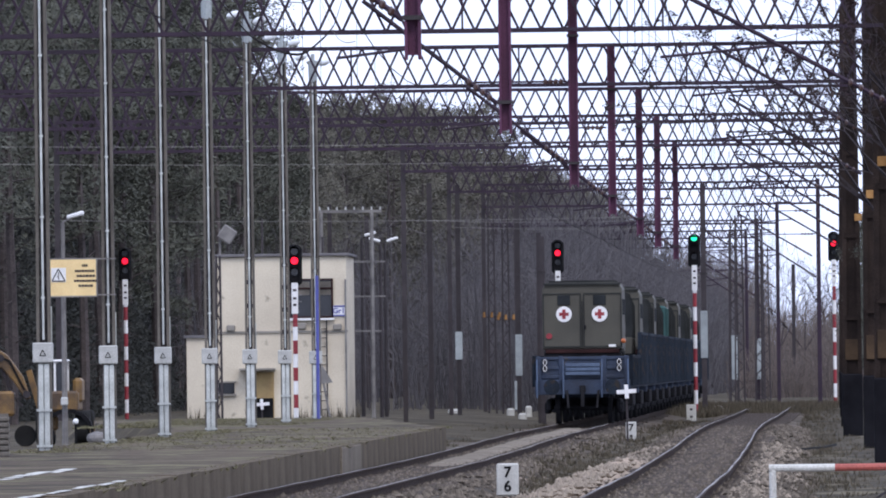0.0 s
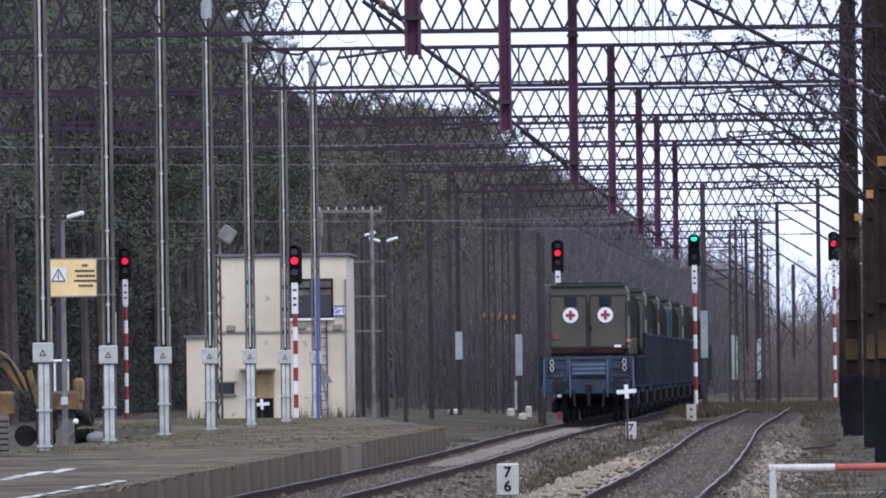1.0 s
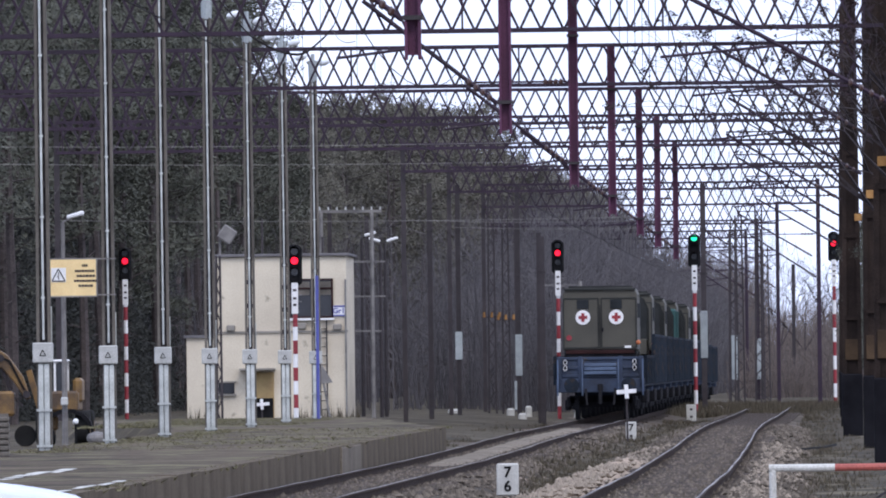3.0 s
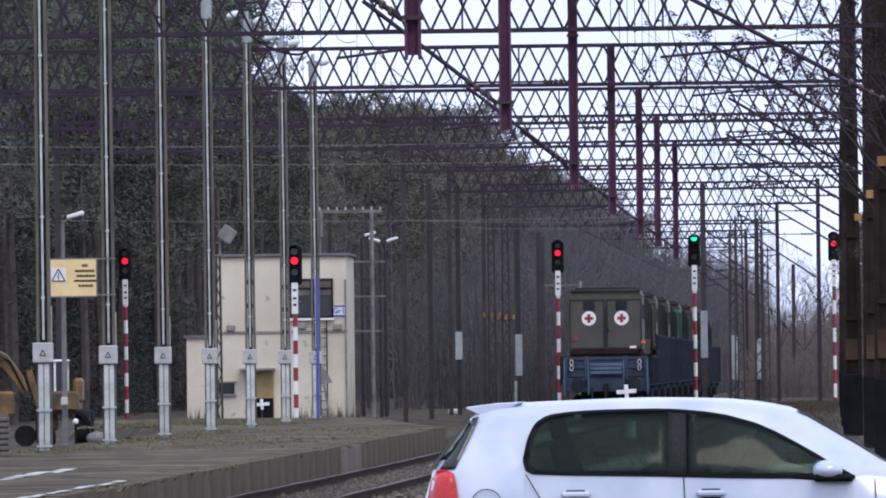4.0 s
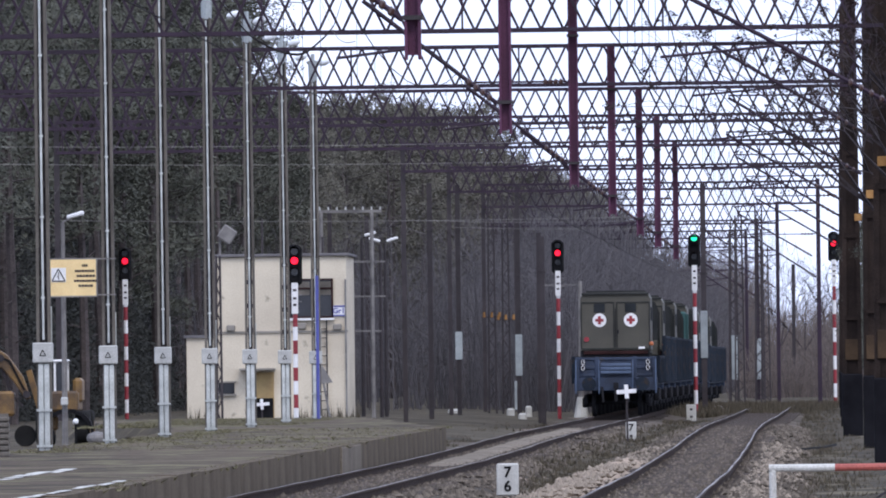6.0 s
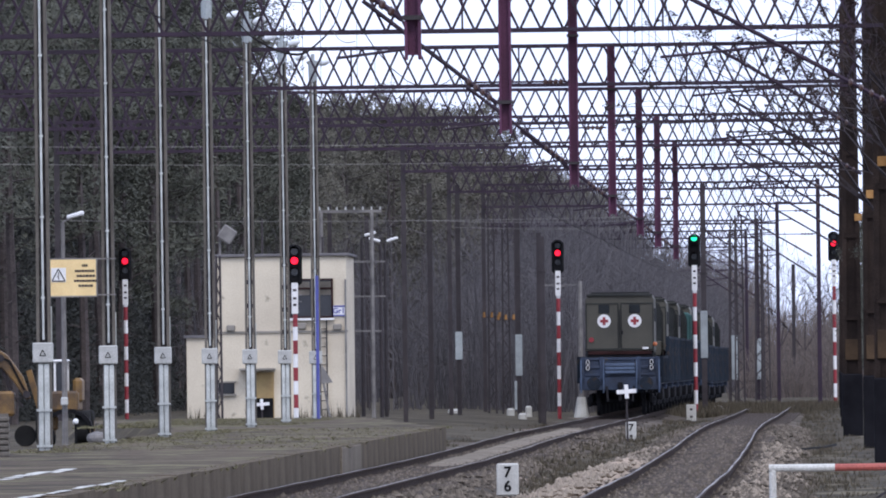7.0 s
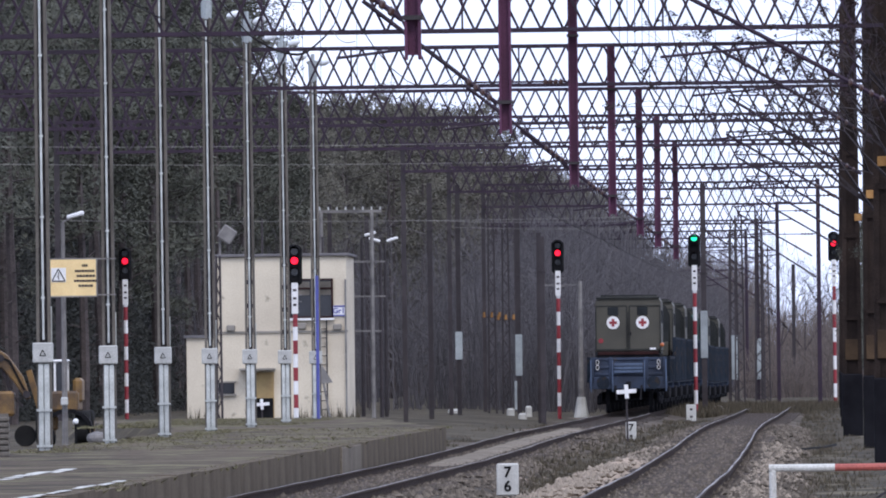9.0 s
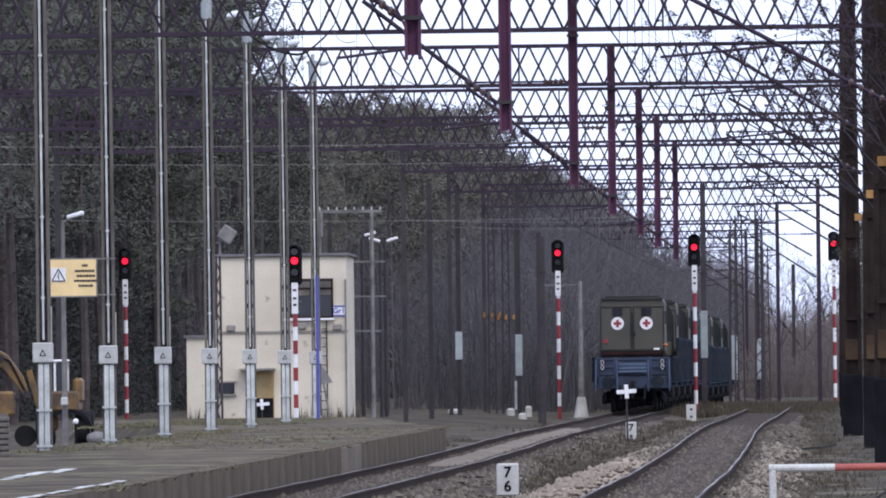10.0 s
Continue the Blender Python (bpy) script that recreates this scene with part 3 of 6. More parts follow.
# ---- lattice masts, poles and pale plates along the left and the far end ----
def lattice_mast(x, y, h, w=0.36, plate=None):
    t = thing("lattice_mast", "dark steel lattice mast", "mast", "lattice masts", pose(x, y, 0))
    for i, j in itertools.product((-1, 1), repeat=2):
        bm = B()
        bar(bm, (i * w / 2, j * w / 2, -0.4), (i * w / 3, j * w / 3, h), 0.065)
        part("leg", bm, M["dark_steel"], t)
    n = int(h / 0.4)
    for j in (-1, 1):
        bm = B()
        for k in range(n):
            z0, z1 = k * 0.4, (k + 1) * 0.4
            a = w / 2 * (1 - 0.33 * k / n)
            s = 1 if k % 2 else -1
            bar(bm, (-a * s, j * a, z0), (a * s, j * a, z1), 0.035)
        part("lattice", bm, M["dark_steel"], t)
    if plate:
        bm = B()
        box(bm, (0, -w / 2 - 0.06, (plate[0] + plate[1]) / 2), (0.27, 0.05, plate[1] - plate[0]), bevel=0.01)
        part("plate", bm, M["pale_blue"], t, "pale blue-grey painted plate")
    return t


def pole(x, y, h, w=0.2, material="dark_steel", plate=None, label="dark steel catenary mast", base=-0.4):
    t = thing("mast", label, "mast", "line masts", pose(x, y, 0))
    for k in (-1, 1):
        bm = B()
        bar(bm, (0, k * w * 0.4, base), (0, k * w * 0.4, h), w, 0.03)
        part("flange", bm, M[material], t)
    bm = B()
    bar(bm, (0, 0, base), (0, 0, h), 0.04, w * 0.8)
    part("web", bm, M[material], t)
    for z in (h * 0.6, h * 0.8):
        bm = B()
        box(bm, (0, 0, z), (w * 1.3, w * 1.3, 0.08))
        part("clamp", bm, M[material], t)
    if plate:
        bm = B()
        box(bm, (0, -w * 0.4 - 0.04, (plate[0] + plate[1]) / 2), (0.27, 0.05, plate[1] - plate[0]), bevel=0.01)
        part("plate", bm, M["pale_blue"], t, "pale blue-grey painted plate")
    return t


for x, y, h, pl in ((-12.7, 437, 8.2, None), (-12.6, 470, 8.6, (2.0, 3.05)), (-11.5, 520, 8.3, (-0.1, 1.1)), (-10.6, 482, 8.8, (1.35, 2.95)),
                    (-8.62, 430, 6.2, None), (-8.85, 436, 6.4, None), (-3.35, 474, 8.6, (1.95, 3.75)),
                    (0.1, 690, 7.2, None), (-19.3, 520, 8.6, None), (-18.6, 545, 8.4, None)):
    pole(x, y, h, 0.17 if x < -8 else 0.2, "dark_steel", pl)
for x, y, h in ((-1.2, 560, 7.0), (-1.55, 600, 8.8), (-2.2, 520, 7.9), (-2.8, 590, 8.0), (-1.35, 520, 8.3)):
    lattice_mast(x, y, h, 0.4)
lattice_mast(-2.6, 560, 8.2, 0.36, (1.0, 3.0))
lattice_mast(-1.7, 640, 8.6, 0.36, (0.9, 3.0))


def pale_pole():
    t = thing("pale_pole", "pale concrete pole with a thin cross bar beside the track", "pole", m=pose(-8.2, 482, 0))
    bm = B()
    cone(bm, (0, 0, 2.3), 0.12, 0.075, 5.4, 10)
    part("shaft", bm, M["concrete_post"], t)
    bm = B()
    bar(bm, (-1.6, 0, 4.85), (0.1, 0, 4.85), 0.035)
    part("cross_bar", bm, M["concrete_post"], t)
    bm = B()
    cone(bm, (0, 0, 0.1), 0.3, 0.16, 0.8, 8)
    part("footing", bm, M["white_paint"], t, "whitish footing")


pale_pole()
for x in (-11.75, -11.2):
    lm = lattice_mast(x, 487, 8.4, 0.3)
    for k in range(3):
        bm = B()
        cone(bm, (-0.3 + 0.3 * k, -0.2, 3.75 - 0.1 * (x > -11.5)), 0.06, 0.04, 0.2, 8)
        part("insulator", bm, M["rust_tan"], lm, "ochre insulator")
    bm = B()
    bar(bm, (-0.4, -0.17, 3.66 - 0.1 * (x > -11.5)), (0.4, -0.17, 3.66 - 0.1 * (x > -11.5)), 0.05)
    part("bracket", bm, M["dark_steel"], lm)


# a wooden double pole with a cross-arm and insulators
def double_pole():
    t = thing("pole_switch", "grey timber double pole with insulators on its cross-arm", "utility pole", m=pose(-15.4, 430, 0))
    for x in (-0.85, 0.9):
        bm = B()
        bar(bm, (x, 0, -0.4), (x, 0, 7.15), 0.14, sides=8)
        part("pole", bm, M["concrete_post"], t)
    bm = B()
    box(bm, (0, 0, 7.15), (2.5, 0.12, 0.1))
    box(bm, (0.3, 0, 5.4), (2.1, 0.08, 0.06))
    box(bm, (0.6, 0, 4.2), (1.5, 0.08, 0.05))
    box(bm, (0.3, 0, 3.0), (1.8, 0.08, 0.05))
    part("cross_arm", bm, M["concrete_post"], t)
    for i in range(9):
        bm = B()
        cone(bm, (-1.2 + i * 0.3, 0, 7.25), 0.035, 0.025, 0.12, 8)
        part("insulator", bm, M["box_grey"], t, "grey porcelain insulator")


double_pole()


# ---- platform lamps: slotted posts with a conduit and a grey cabinet ----
def platform_lamp():
    t = thing("platform_lamp", "tall grey slotted lamp post with white conduit and grey cabinet", "lamp post", "platform lamps")
    for k in (-1, 1):
        bm = B()
        bar(bm, (k * 0.1, 0, 0.3), (k * 0.072, 0, 9.25), 0.05, 0.2)
        part("leg", bm, M["lamp_grey"], t)
    bm = B()
    bar(bm, (0, 0.06, 0.3), (0, 0.06, 9.25), 0.1, 0.03)
    for i in range(12):
        box(bm, (0, 0, 2.6 + i * 0.55), (0.15, 0.14, 0.1))
    part("web", bm, M["dark_steel"], t, "dark slotted web")
    bm = B()
    bar(bm, (0, -0.12, 2.2), (-0.01, -0.12, 9.2), 0.042, sides=6)
    c = part("conduit", bm, M["conduit"], t, "white cable conduit")
    bm = B()
    box(bm, (-0.003, -0.12, 0), (0.065, 0.055, 0.035))
    clip = mesh("clip", bm, M["conduit"])
    for i in range(5):
        same("clip", clip, c, pose(0, 0, 2.9 + i * 1.35))
    bm = B()
    box(bm, (-0.01, -0.16, 1.98), (0.34, 0.16, 0.34), bevel=0.02)
    cab = part("cabinet", bm, M["box_grey"], t, "light grey junction cabinet")
    bm = B()
    for a, b in (((-0.05, 1.93), (0.05, 1.93)), ((0.05, 1.93), (0, 2.03)), ((0, 2.03), (-0.05, 1.93))):
        bar(bm, (a[0] - 0.01, -0.245, a[1]), (b[0] - 0.01, -0.245, b[1]), 0.014, 0.006)
    part("warning_mark", bm, M["black"], cab, "small black warning triangle")
    bm = B()
    for k in (-1, 1):
        box(bm, (k * 0.048, -0.14, 1.05), (0.085, 0.09, 1.5), bevel=0.012)
    d = part("cable_duct", bm, M["conduit"], t, "white cable duct below the cabinet")
    for z in (1.02, 0.42):
        bm = B()
        box(bm, (0, -0.15, z), (0.25, 0.12, 0.04))
        part("strap", bm, M["conduit"], d)
    bm = B()
    bar(bm, (0.13, -0.04, 2.1), (0.13, -0.04, 2.75), 0.02)
    part("earth_wire", bm, M["conduit"], t)
    bm = B()
    cone(bm, (0, 0, 9.5), 0.11, 0.13, 0.55, 8)
    cone(bm, (0, 0, 9.85), 0.05, 0.05, 0.2, 8)
    part("head", bm, M["pale_blue"], t, "blue-grey lamp head")
    for k in (-1, 1):
        bm = B()
        bar(bm, (0, 0, 9.55), (k * 0.16, -0.05, 9.75), 0.04, sides=6)
        arm = part("lamp_arm", bm, M["lamp_grey"], t)
        bm = B()
        bmesh.ops.create_icosphere(bm, subdivisions=2, radius=0.14, matrix=Matrix.Translation((k * 0.3, -0.05, 9.8 - 0.07 * k)) @ Matrix.Rotation(-0.3, 4, "Y") @ Matrix.Diagonal((1.25, 0.9, 0.66, 1)))
        part("lamp_bowl", bm, M["lamp_glass"], arm, "white oval lamp bowl")
    return t


LAMP = platform_lamp()
LAMP.matrix_basis = pose(-12.5, 207.5, 0.05)
for i in range(1, 7):
    copy_thing(LAMP, pose(-12.5, 207.5 + 19.8 * i, 0.03))


# yellow warning sign on the second lamp; its words are too blurred to read
def warning_sign():
    t = thing("warning_sign", "yellow high-voltage warning sign on a lamp post", "warning sign", m=pose(-12.97, 227.1, 3.43))
    bm = B()
    box(bm, (-0.16, 0, 0), (0.86, 0.03, 0.69), bevel=0.008)
    part("panel", bm, M["sign_yellow"], t)
    bm = B()
    for a, b in (((-0.59, -0.345), (0.27, -0.345)), ((-0.59, 0.345), (0.27, 0.345)), ((-0.59, -0.345), (-0.59, 0.345)), ((0.27, -0.345), (0.27, 0.345))):
        bar(bm, (a[0], -0.005, a[1]), (b[0], -0.005, b[1]), 0.025)
    part("frame", bm, M["concrete_post"], t)
    bm = B()
    for z in (-0.32, 0.34):
        box(bm, (0.42, 0.02, z), (0.4, 0.03, 0.025))
    part("bracket", bm, M["concrete_post"], t)
    bm = B()
    box(bm, (-0.43, -0.019, 0.05), (0.27, 0.006, 0.26))
    sq = part("symbol_field", bm, M["clean_white"], t, "white field")
    bm = B()
    tri = [(-0.55, -0.06), (-0.31, -0.06), (-0.43, 0.16)]
    for a, b in zip(tri, tri[1:] + tri[:1]):
        bar(bm, (a[0], -0.026, a[1]), (b[0], -0.026, b[1]), 0.018, 0.006)
    bar(bm, (-0.42, -0.026, 0.1), (-0.44, -0.026, 0.02), 0.016, 0.006)
    bar(bm, (-0.44, -0.026, 0.03), (-0.42, -0.026, -0.03), 0.016, 0.006)
    part("symbol", bm, M["black"], sq, "black warning triangle with a bolt")
    for z, w in ((0.22, 0.1), (0.12, 0.36), (0.03, 0.3), (-0.06, 0.4), (-0.15, 0.24)):
        bm = B()
        x = 0.05 - w / 2
        while x < 0.05 + w / 2:
            l = random.uniform(0.03, 0.07)
            box(bm, (x + l / 2, -0.02, z), (l * 0.85, 0.006, 0.04))
            x += l
        part("text_line", bm, M["dark_steel"], t, "dark unreadable line of text")


warning_sign()


# ---- light signals: red and white banded post, white plate, black head with lenses ----
SIGNALS = []


def signal(x, y, top, lit, lens_z, base=-0.3):
    """top: the height of the lit lens."""
    t = thing("light_signal", "railway light signal on a red and white banded post", "railway signal", "light signals", pose(x, y, 0))
    z0, z1 = base, top - 1.2
    n = 10
    h = (z1 - z0) / n
    for i in range(n):
        bm = B()
        cone(bm, (0, 0, z0 + h * (i + 0.5)), 0.075, 0.075, h * 0.998, 10)
        part("white_band" if i % 2 else "red_band", bm, M["clean_white"] if i % 2 else M["red_paint"], t, "white band of the post" if i % 2 else "red band of the post")
    bm = B()
    box(bm, (0, -0.1, top - 1.15), (0.2, 0.03, 0.95), bevel=0.02)
    pl = part("name_plate", bm, M["clean_white"], t, "white plate with dark bars")
    bm = B()
    for z in (-0.9, -1.15, -1.35):
        box(bm, (0.0, -0.12, top + z), (0.1, 0.01, 0.07))
    part("bar_mark", bm, M["dark_steel"], pl, "dark unreadable marks")
    bm = B()
    for z in (-1.05, -1.25):
        box(bm, (0, -0.08, top + z), (0.42, 0.03, 0.03))
    part("rung", bm, M["concrete_post"], t)
    bm = B()
    lo, hi = top - 0.75, top + 0.45
    box(bm, (0, 0.02, (lo + hi) / 2), (0.46, 0.2, hi - lo), bevel=0.08)
    cone(bm, (0, 0.02, hi - 0.02), 0.2, 0.1, 0.12, 12)
    head = part("signal_head", bm, M["black"], t, "black signal head")
    for dz in lens_z:
        bm = B()
        cone(bm, (0, -0.1, top + dz), 0.11, 0.11, 0.03, 20, RX)
        on = dz in lit
        part("lens", bm, M[lit[dz]] if on else M["window_dark"], head, ("lit red lens" if lit[dz] == "red_lamp" else "lit green lens") if on else "unlit lens")
        bm = B()
        for k in range(9):
            a0, a1 = math.pi * k / 9, math.pi * (k + 1) / 9
            r = 0.175
            q = [bm.verts.new((r * math.cos(a), yy, top + dz + r * math.sin(a))) for a, yy in ((a0, -0.1), (a1, -0.1), (a1, -0.3), (a0, -0.3))]
            bm.faces.new(q)
            r = 0.165
            q = [bm.verts.new((r * math.cos(a), yy, top + dz + r * math.sin(a))) for a, yy in ((a0, -0.1), (a0, -0.3), (a1, -0.3), (a1, -0.1))]
            bm.faces.new(q)
        part("hood", bm, M["black"], head)
    SIGNALS.append(t)
    return t


signal(-24.4, 455, 5.75, {0.0: "red_lamp"}, (0.0, -0.35, 0.28))
signal(-15.15, 379, 5.02, {0.0: "red_lamp"}, (0.0, -0.35, 0.28), -0.3)
signal(-8.75, 466, 5.95, {0.0: "red_lamp"}, (0.0, -0.35, 0.28))
# this one changes from green to red: an added dark shutter slides from one lens to the other
CHANGING = signal(-3.63, 466, 6.1, {0.0: "red_lamp", 0.34: "green_lamp"}, (0.0, -0.35, 0.34))
# both lenses stay lit; this added disc hides the one that should be off
bm = B()
cone(bm, (0, 0, 0), 0.155, 0.155, 0.02, 20, RX)
ADDED_SHUTTER = part("shutter", bm, M["black"], CHANGING, "added black shutter over the lens meant to be off")
signal(1.76, 515, 6.65, {0.0: "red_lamp"}, (0.0, -0.35, 0.28))


# ---- small trackside things ----
def km_post(x, y, w, h, digits, base=-0.32):
    t = thing("distance_post", "white concrete distance post with black figures", "distance post", "distance posts", pose(x, y, base))
    bm = B()
    box(bm, (0, 0, h / 2), (w, 0.14, h), bevel=0.02)
    part("stone", bm, M["white_paint"], t)
    for k, ch in enumerate(digits):
        if ch in "0123456789":
            cu = bpy.data.curves.new("figure", "FONT")
            cu.body, cu.size, cu.extrude, cu.align_x, cu.align_y = ch, h * 0.46, 0.003, "CENTER", "CENTER"
            cu.offset = 0.006
            cu.materials.append(M["black"])
            ob = new("figure", cu)
            ob.parent = t
            ob.matrix_basis = pose(0, -0.076, h * (0.72 - 0.44 * k), 90, 0, 0)
        else:
            bm = B()
            bar(bm, (-w * 0.14, -0.074, h * (0.74 - 0.4 * k)), (w * 0.14, -0.074, h * (0.74 - 0.4 * k)), 0.07, 0.008)
            part("mark", bm, M["dark_steel"], t, "dark unreadable figure")


km_post(-4.42, 192, 0.34, 0.5, "76", -0.29)
km_post(-4.2, 322, 0.27, 0.56, "7-")
km_post(-3.52, 430, 0.34, 0.64, "--")


def cross_marker(x, y, z, w, label):
    t = thing("cross_marker", label, "track marker", "cross markers", pose(x, y, 0))
    bm = B()
    bar(bm, (0.02, 0.03, -0.4), (0, 0.03, z - w * 0.2), 0.05)
    part("stake", bm, M["dark_steel"], t)
    bm = B()
    box(bm, (0, -0.01, z), (w, 0.03, w * 0.21), Matrix.Rotation(-0.06, 4, "Y"), 0.006)
    box(bm, (0, -0.013, z), (w * 0.2, 0.03, w * 0.7), Matrix.Rotation(-0.06, 4, "Y"), 0.006)
    part("cross", bm, M["clean_white"], t, "white cross")


cross_marker(-4.2, 314, 1.04, 0.5, "white cross on a dark stake between the tracks")
cross_marker(-16.67, 390, 0.62, 0.48, "white cross marker in front of the building")
bm = B()
box(bm, (-16.6, 390.1, 0.5), (0.58, 0.05, 0.62), bevel=0.01)
solid("marker_board", bm, M["black"], "black board behind a white cross marker", "board")

for x, y, w, h in ((-13.1, 480, 0.45, 0.4), (-10.9, 480, 0.3, 0.4), (-10.1, 475, 0.25, 0.5), (-9.9, 455, 0.3, 0.3), (-2.6, 470, 0.3, 0.35), (-2.9, 482, 0.35, 0.4)):
    bm = B()
    box(bm, (0, 0, h / 2), (w, 0.3, h), bevel=0.06)
    solid("trackside_box", bm, M["white_paint"], "small whitish trackside box on the ground", "box", group="trackside boxes", m=pose(x, y, -0.3))


def barrier():
    t = thing("guard_rail", "white and red tubular guard rail by the crossing", "guard rail", m=pose(-0.17, 100, 0))
    bm = B()
    bar(bm, (0, 0, -0.1), (0, 0, 0.88), 0.06, sides=10)
    bar(bm, (3.2, 0, -0.1), (3.2, 0, 0.88), 0.06, sides=10)
    part("post", bm, M["white_paint"], t)
    bm = B()
    bar(bm, (-0.03, 0, 0.86), (0.5, 0, 0.86), 0.062, sides=10)
    part("white_tube", bm, M["white_paint"], t)
    bm = B()
    bar(bm, (0.5, 0, 0.86), (1.6, 0, 0.86), 0.06, sides=10)
    part("red_tube", bm, M["rail_red"], t, "faded red tube")
    bm = B()
    bar(bm, (0.45, 0.02, 0.35), (1.0, 0.02, 0.72), 0.02)
    part("brace", bm, M["dark_steel"], t)


barrier()

# a loose cable on the ground by the masts
bm = B()
pts = [(1.0, 292), (0.7, 284), (0.1, 277), (-0.5, 274), (0.2, 268)]
for a, b in zip(pts, pts[1:]):
    bar(bm, (a[0], a[1], -0.22), (b[0], b[1], -0.22), 0.045)
solid("loose_cable", bm, M["black"], "black cable lying on the ground beside the masts", "cable")


# ---- the signal-box building ----
def building():
    t = thing("signal_box", "two-storey cream rendered railway building with flat roof", "building", m=pose(-19.6, 402, 0))
    W = 5.2
    bm = B()
    # upper storey is set back on one side
    prism(bm, [(0, -0.4), (W, -0.4), (W, 5.35), (0.95, 5.35), (0.95, 2.75), (0, 2.75)], 0, 7)
    wall = part("wall", bm, M["cream"], t)
    bm = B()
    box(bm, (3.08, 3.5, 5.4), (4.46, 7.26, 0.1), bevel=0.02)
    part("roof", bm, M["roof"], t, "grey flat roof edge")
    bm = B()
    box(bm, (0.42, 3.5, 2.8), (1.0, 7.2, 0.1))
    part("lower_roof", bm, M["roof"], t)
    bm = B()
    box(bm, (3.08, -0.02, 2.92), (4.3, 0.06, 0.07))
    part("cornice", bm, M["band"], t)
    # upper window
    w = new("window")
    w.parent = t
    bm = B()
    box(bm, (4.05, -0.004, 4.0), (1.4, 0.05, 1.22))
    part("pane", bm, M["window_dark"], w, "dark window pane")
    bm = B()
    for x in (3.36, 4.1, 4.74):
        box(bm, (x, -0.03, 4.0), (0.06, 0.06, 1.24))
    for z in (3.39, 4.32, 4.61):
        box(bm, (4.05, -0.032, z), (1.44, 0.06, 0.05))
    part("window_frame", bm, M["plank_red"], w)
    bm = B()
    for x in (3.73, 4.42):
        box(bm, (x, -0.031, 4.32), (0.56, 0.006, 0.44))
    part("curtain", bm, M["lamp_grey"], w, "grey half curtain")
    bm = B()
    box(bm, (4.05, -0.08, 3.32), (1.5, 0.16, 0.07))
    part("sill", bm, M["clean_white"], w, "white sill")
    # lower window and door with canopy
    w = new("window")
    w.parent = t
    bm = B()
    box(bm, (1.15, -0.004, 1.12), (0.78, 0.05, 0.36))
    part("pane", bm, M["window_dark"], w)
    bm = B()
    box(bm, (1.15, -0.06, 0.9), (0.9, 0.12, 0.06))
    box(bm, (1.15, -0.03, 1.32), (0.9, 0.08, 0.05))
    box(bm, (1.0, -0.03, 1.1), (0.05, 0.06, 0.4))
    part("window_frame", bm, M["band"], w)
    bm = B()
    box(bm, (2.52, -0.02, 0.75), (0.6, 0.08, 1.75), bevel=0.01)
    part("door", bm, M["door"], t, "ochre wooden door")
    bm = B()
    box(bm, (2.3, -0.35, 1.72), (1.15, 0.7, 0.06))
    part("canopy", bm, M["band"], t, "thin grey canopy")
    # sign plate G-r-1 style: blue frame and figures on white
    bm = B()
    box(bm, (4.95, -0.03, 3.58), (0.42, 0.03, 0.3))
    s = part("name_sign", bm, M["clean_white"], t, "white sign with blue frame and characters")
    bm = B()
    for a, b in (((4.74, 3.43), (5.16, 3.43)), ((4.74, 3.73), (5.16, 3.73)), ((4.74, 3.43), (4.74, 3.73)), ((5.16, 3.43), (5.16, 3.73))):
        bar(bm, (a[0], -0.05, a[1]), (b[0], -0.05, b[1]), 0.045, 0.02)
    part("sign_frame", bm, M["blue"], s)
    cu = bpy.data.curves.new("characters", "FONT")
    cu.body, cu.size, cu.extrude, cu.align_x, cu.align_y, cu.offset = "Gr1", 0.24, 0.004, "CENTER", "CENTER", 0.006
    cu.materials.append(M["blue"])
    ob = new("characters", cu)
    ob.parent = s
    ob.matrix_basis = pose(4.95, -0.052, 3.58, 90, 0, 0)
    # ladder
    bm = B()
    for x in (4.2, 4.55):
        bar(bm, (x, -0.12, -0.2), (x, -0.12, 3.3), 0.045)
    for i in range(11):
        bar(bm, (4.2, -0.12, 0.1 + i * 0.29), (4.55, -0.12, 0.1 + i * 0.29), 0.03)
    part("ladder", bm, M["dark_steel"], t, "dark steel wall ladder")
    # lamps, vents and downpipe on the wall
    bm = B()
    for x, z in ((1.45, 3.06), (3.75, 3.1), (4.9, 3.06)):
        box(bm, (x, -0.08, z), (0.28, 0.14, 0.2), bevel=0.03)
    part("wall_box", bm, M["band"], t)
    for x, w, z in ((0.98, 0.09, 5.2), (5.17, 0.06, 4.6)):
        bm = B()
        bar(bm, (x, -0.06, -0.2), (x, -0.06, z), w, sides=8)
        part("downpipe", bm, M["concrete_post"], t, "grey downpipe")
    for x, z in ((2.45, 6.6), (4.4, 6.0)):
        bm = B()
        bar(bm, (x, 1.0, 5.4), (x, 1.0, z), 0.06)
        part("roof_mast", bm, M["dark_steel"], t)
    bm = B()
    bar(bm, (1.1, 0.5, 5.4), (1.1, 0.5, 6.3), 0.06)
    box(bm, (1.35, 0.3, 6.1), (0.5, 0.12, 0.5), Matrix.Rotation(0.6, 4, "Y"), 0.04)
    part("loudspeaker", bm, M["concrete_post"], t, "grey square roof loudspeaker")


building()
thin = lattice_mast(-18.27, 396, 5.35, 0.17)
tagged(thin, "thin grey lattice pole in front of the building", "pole")

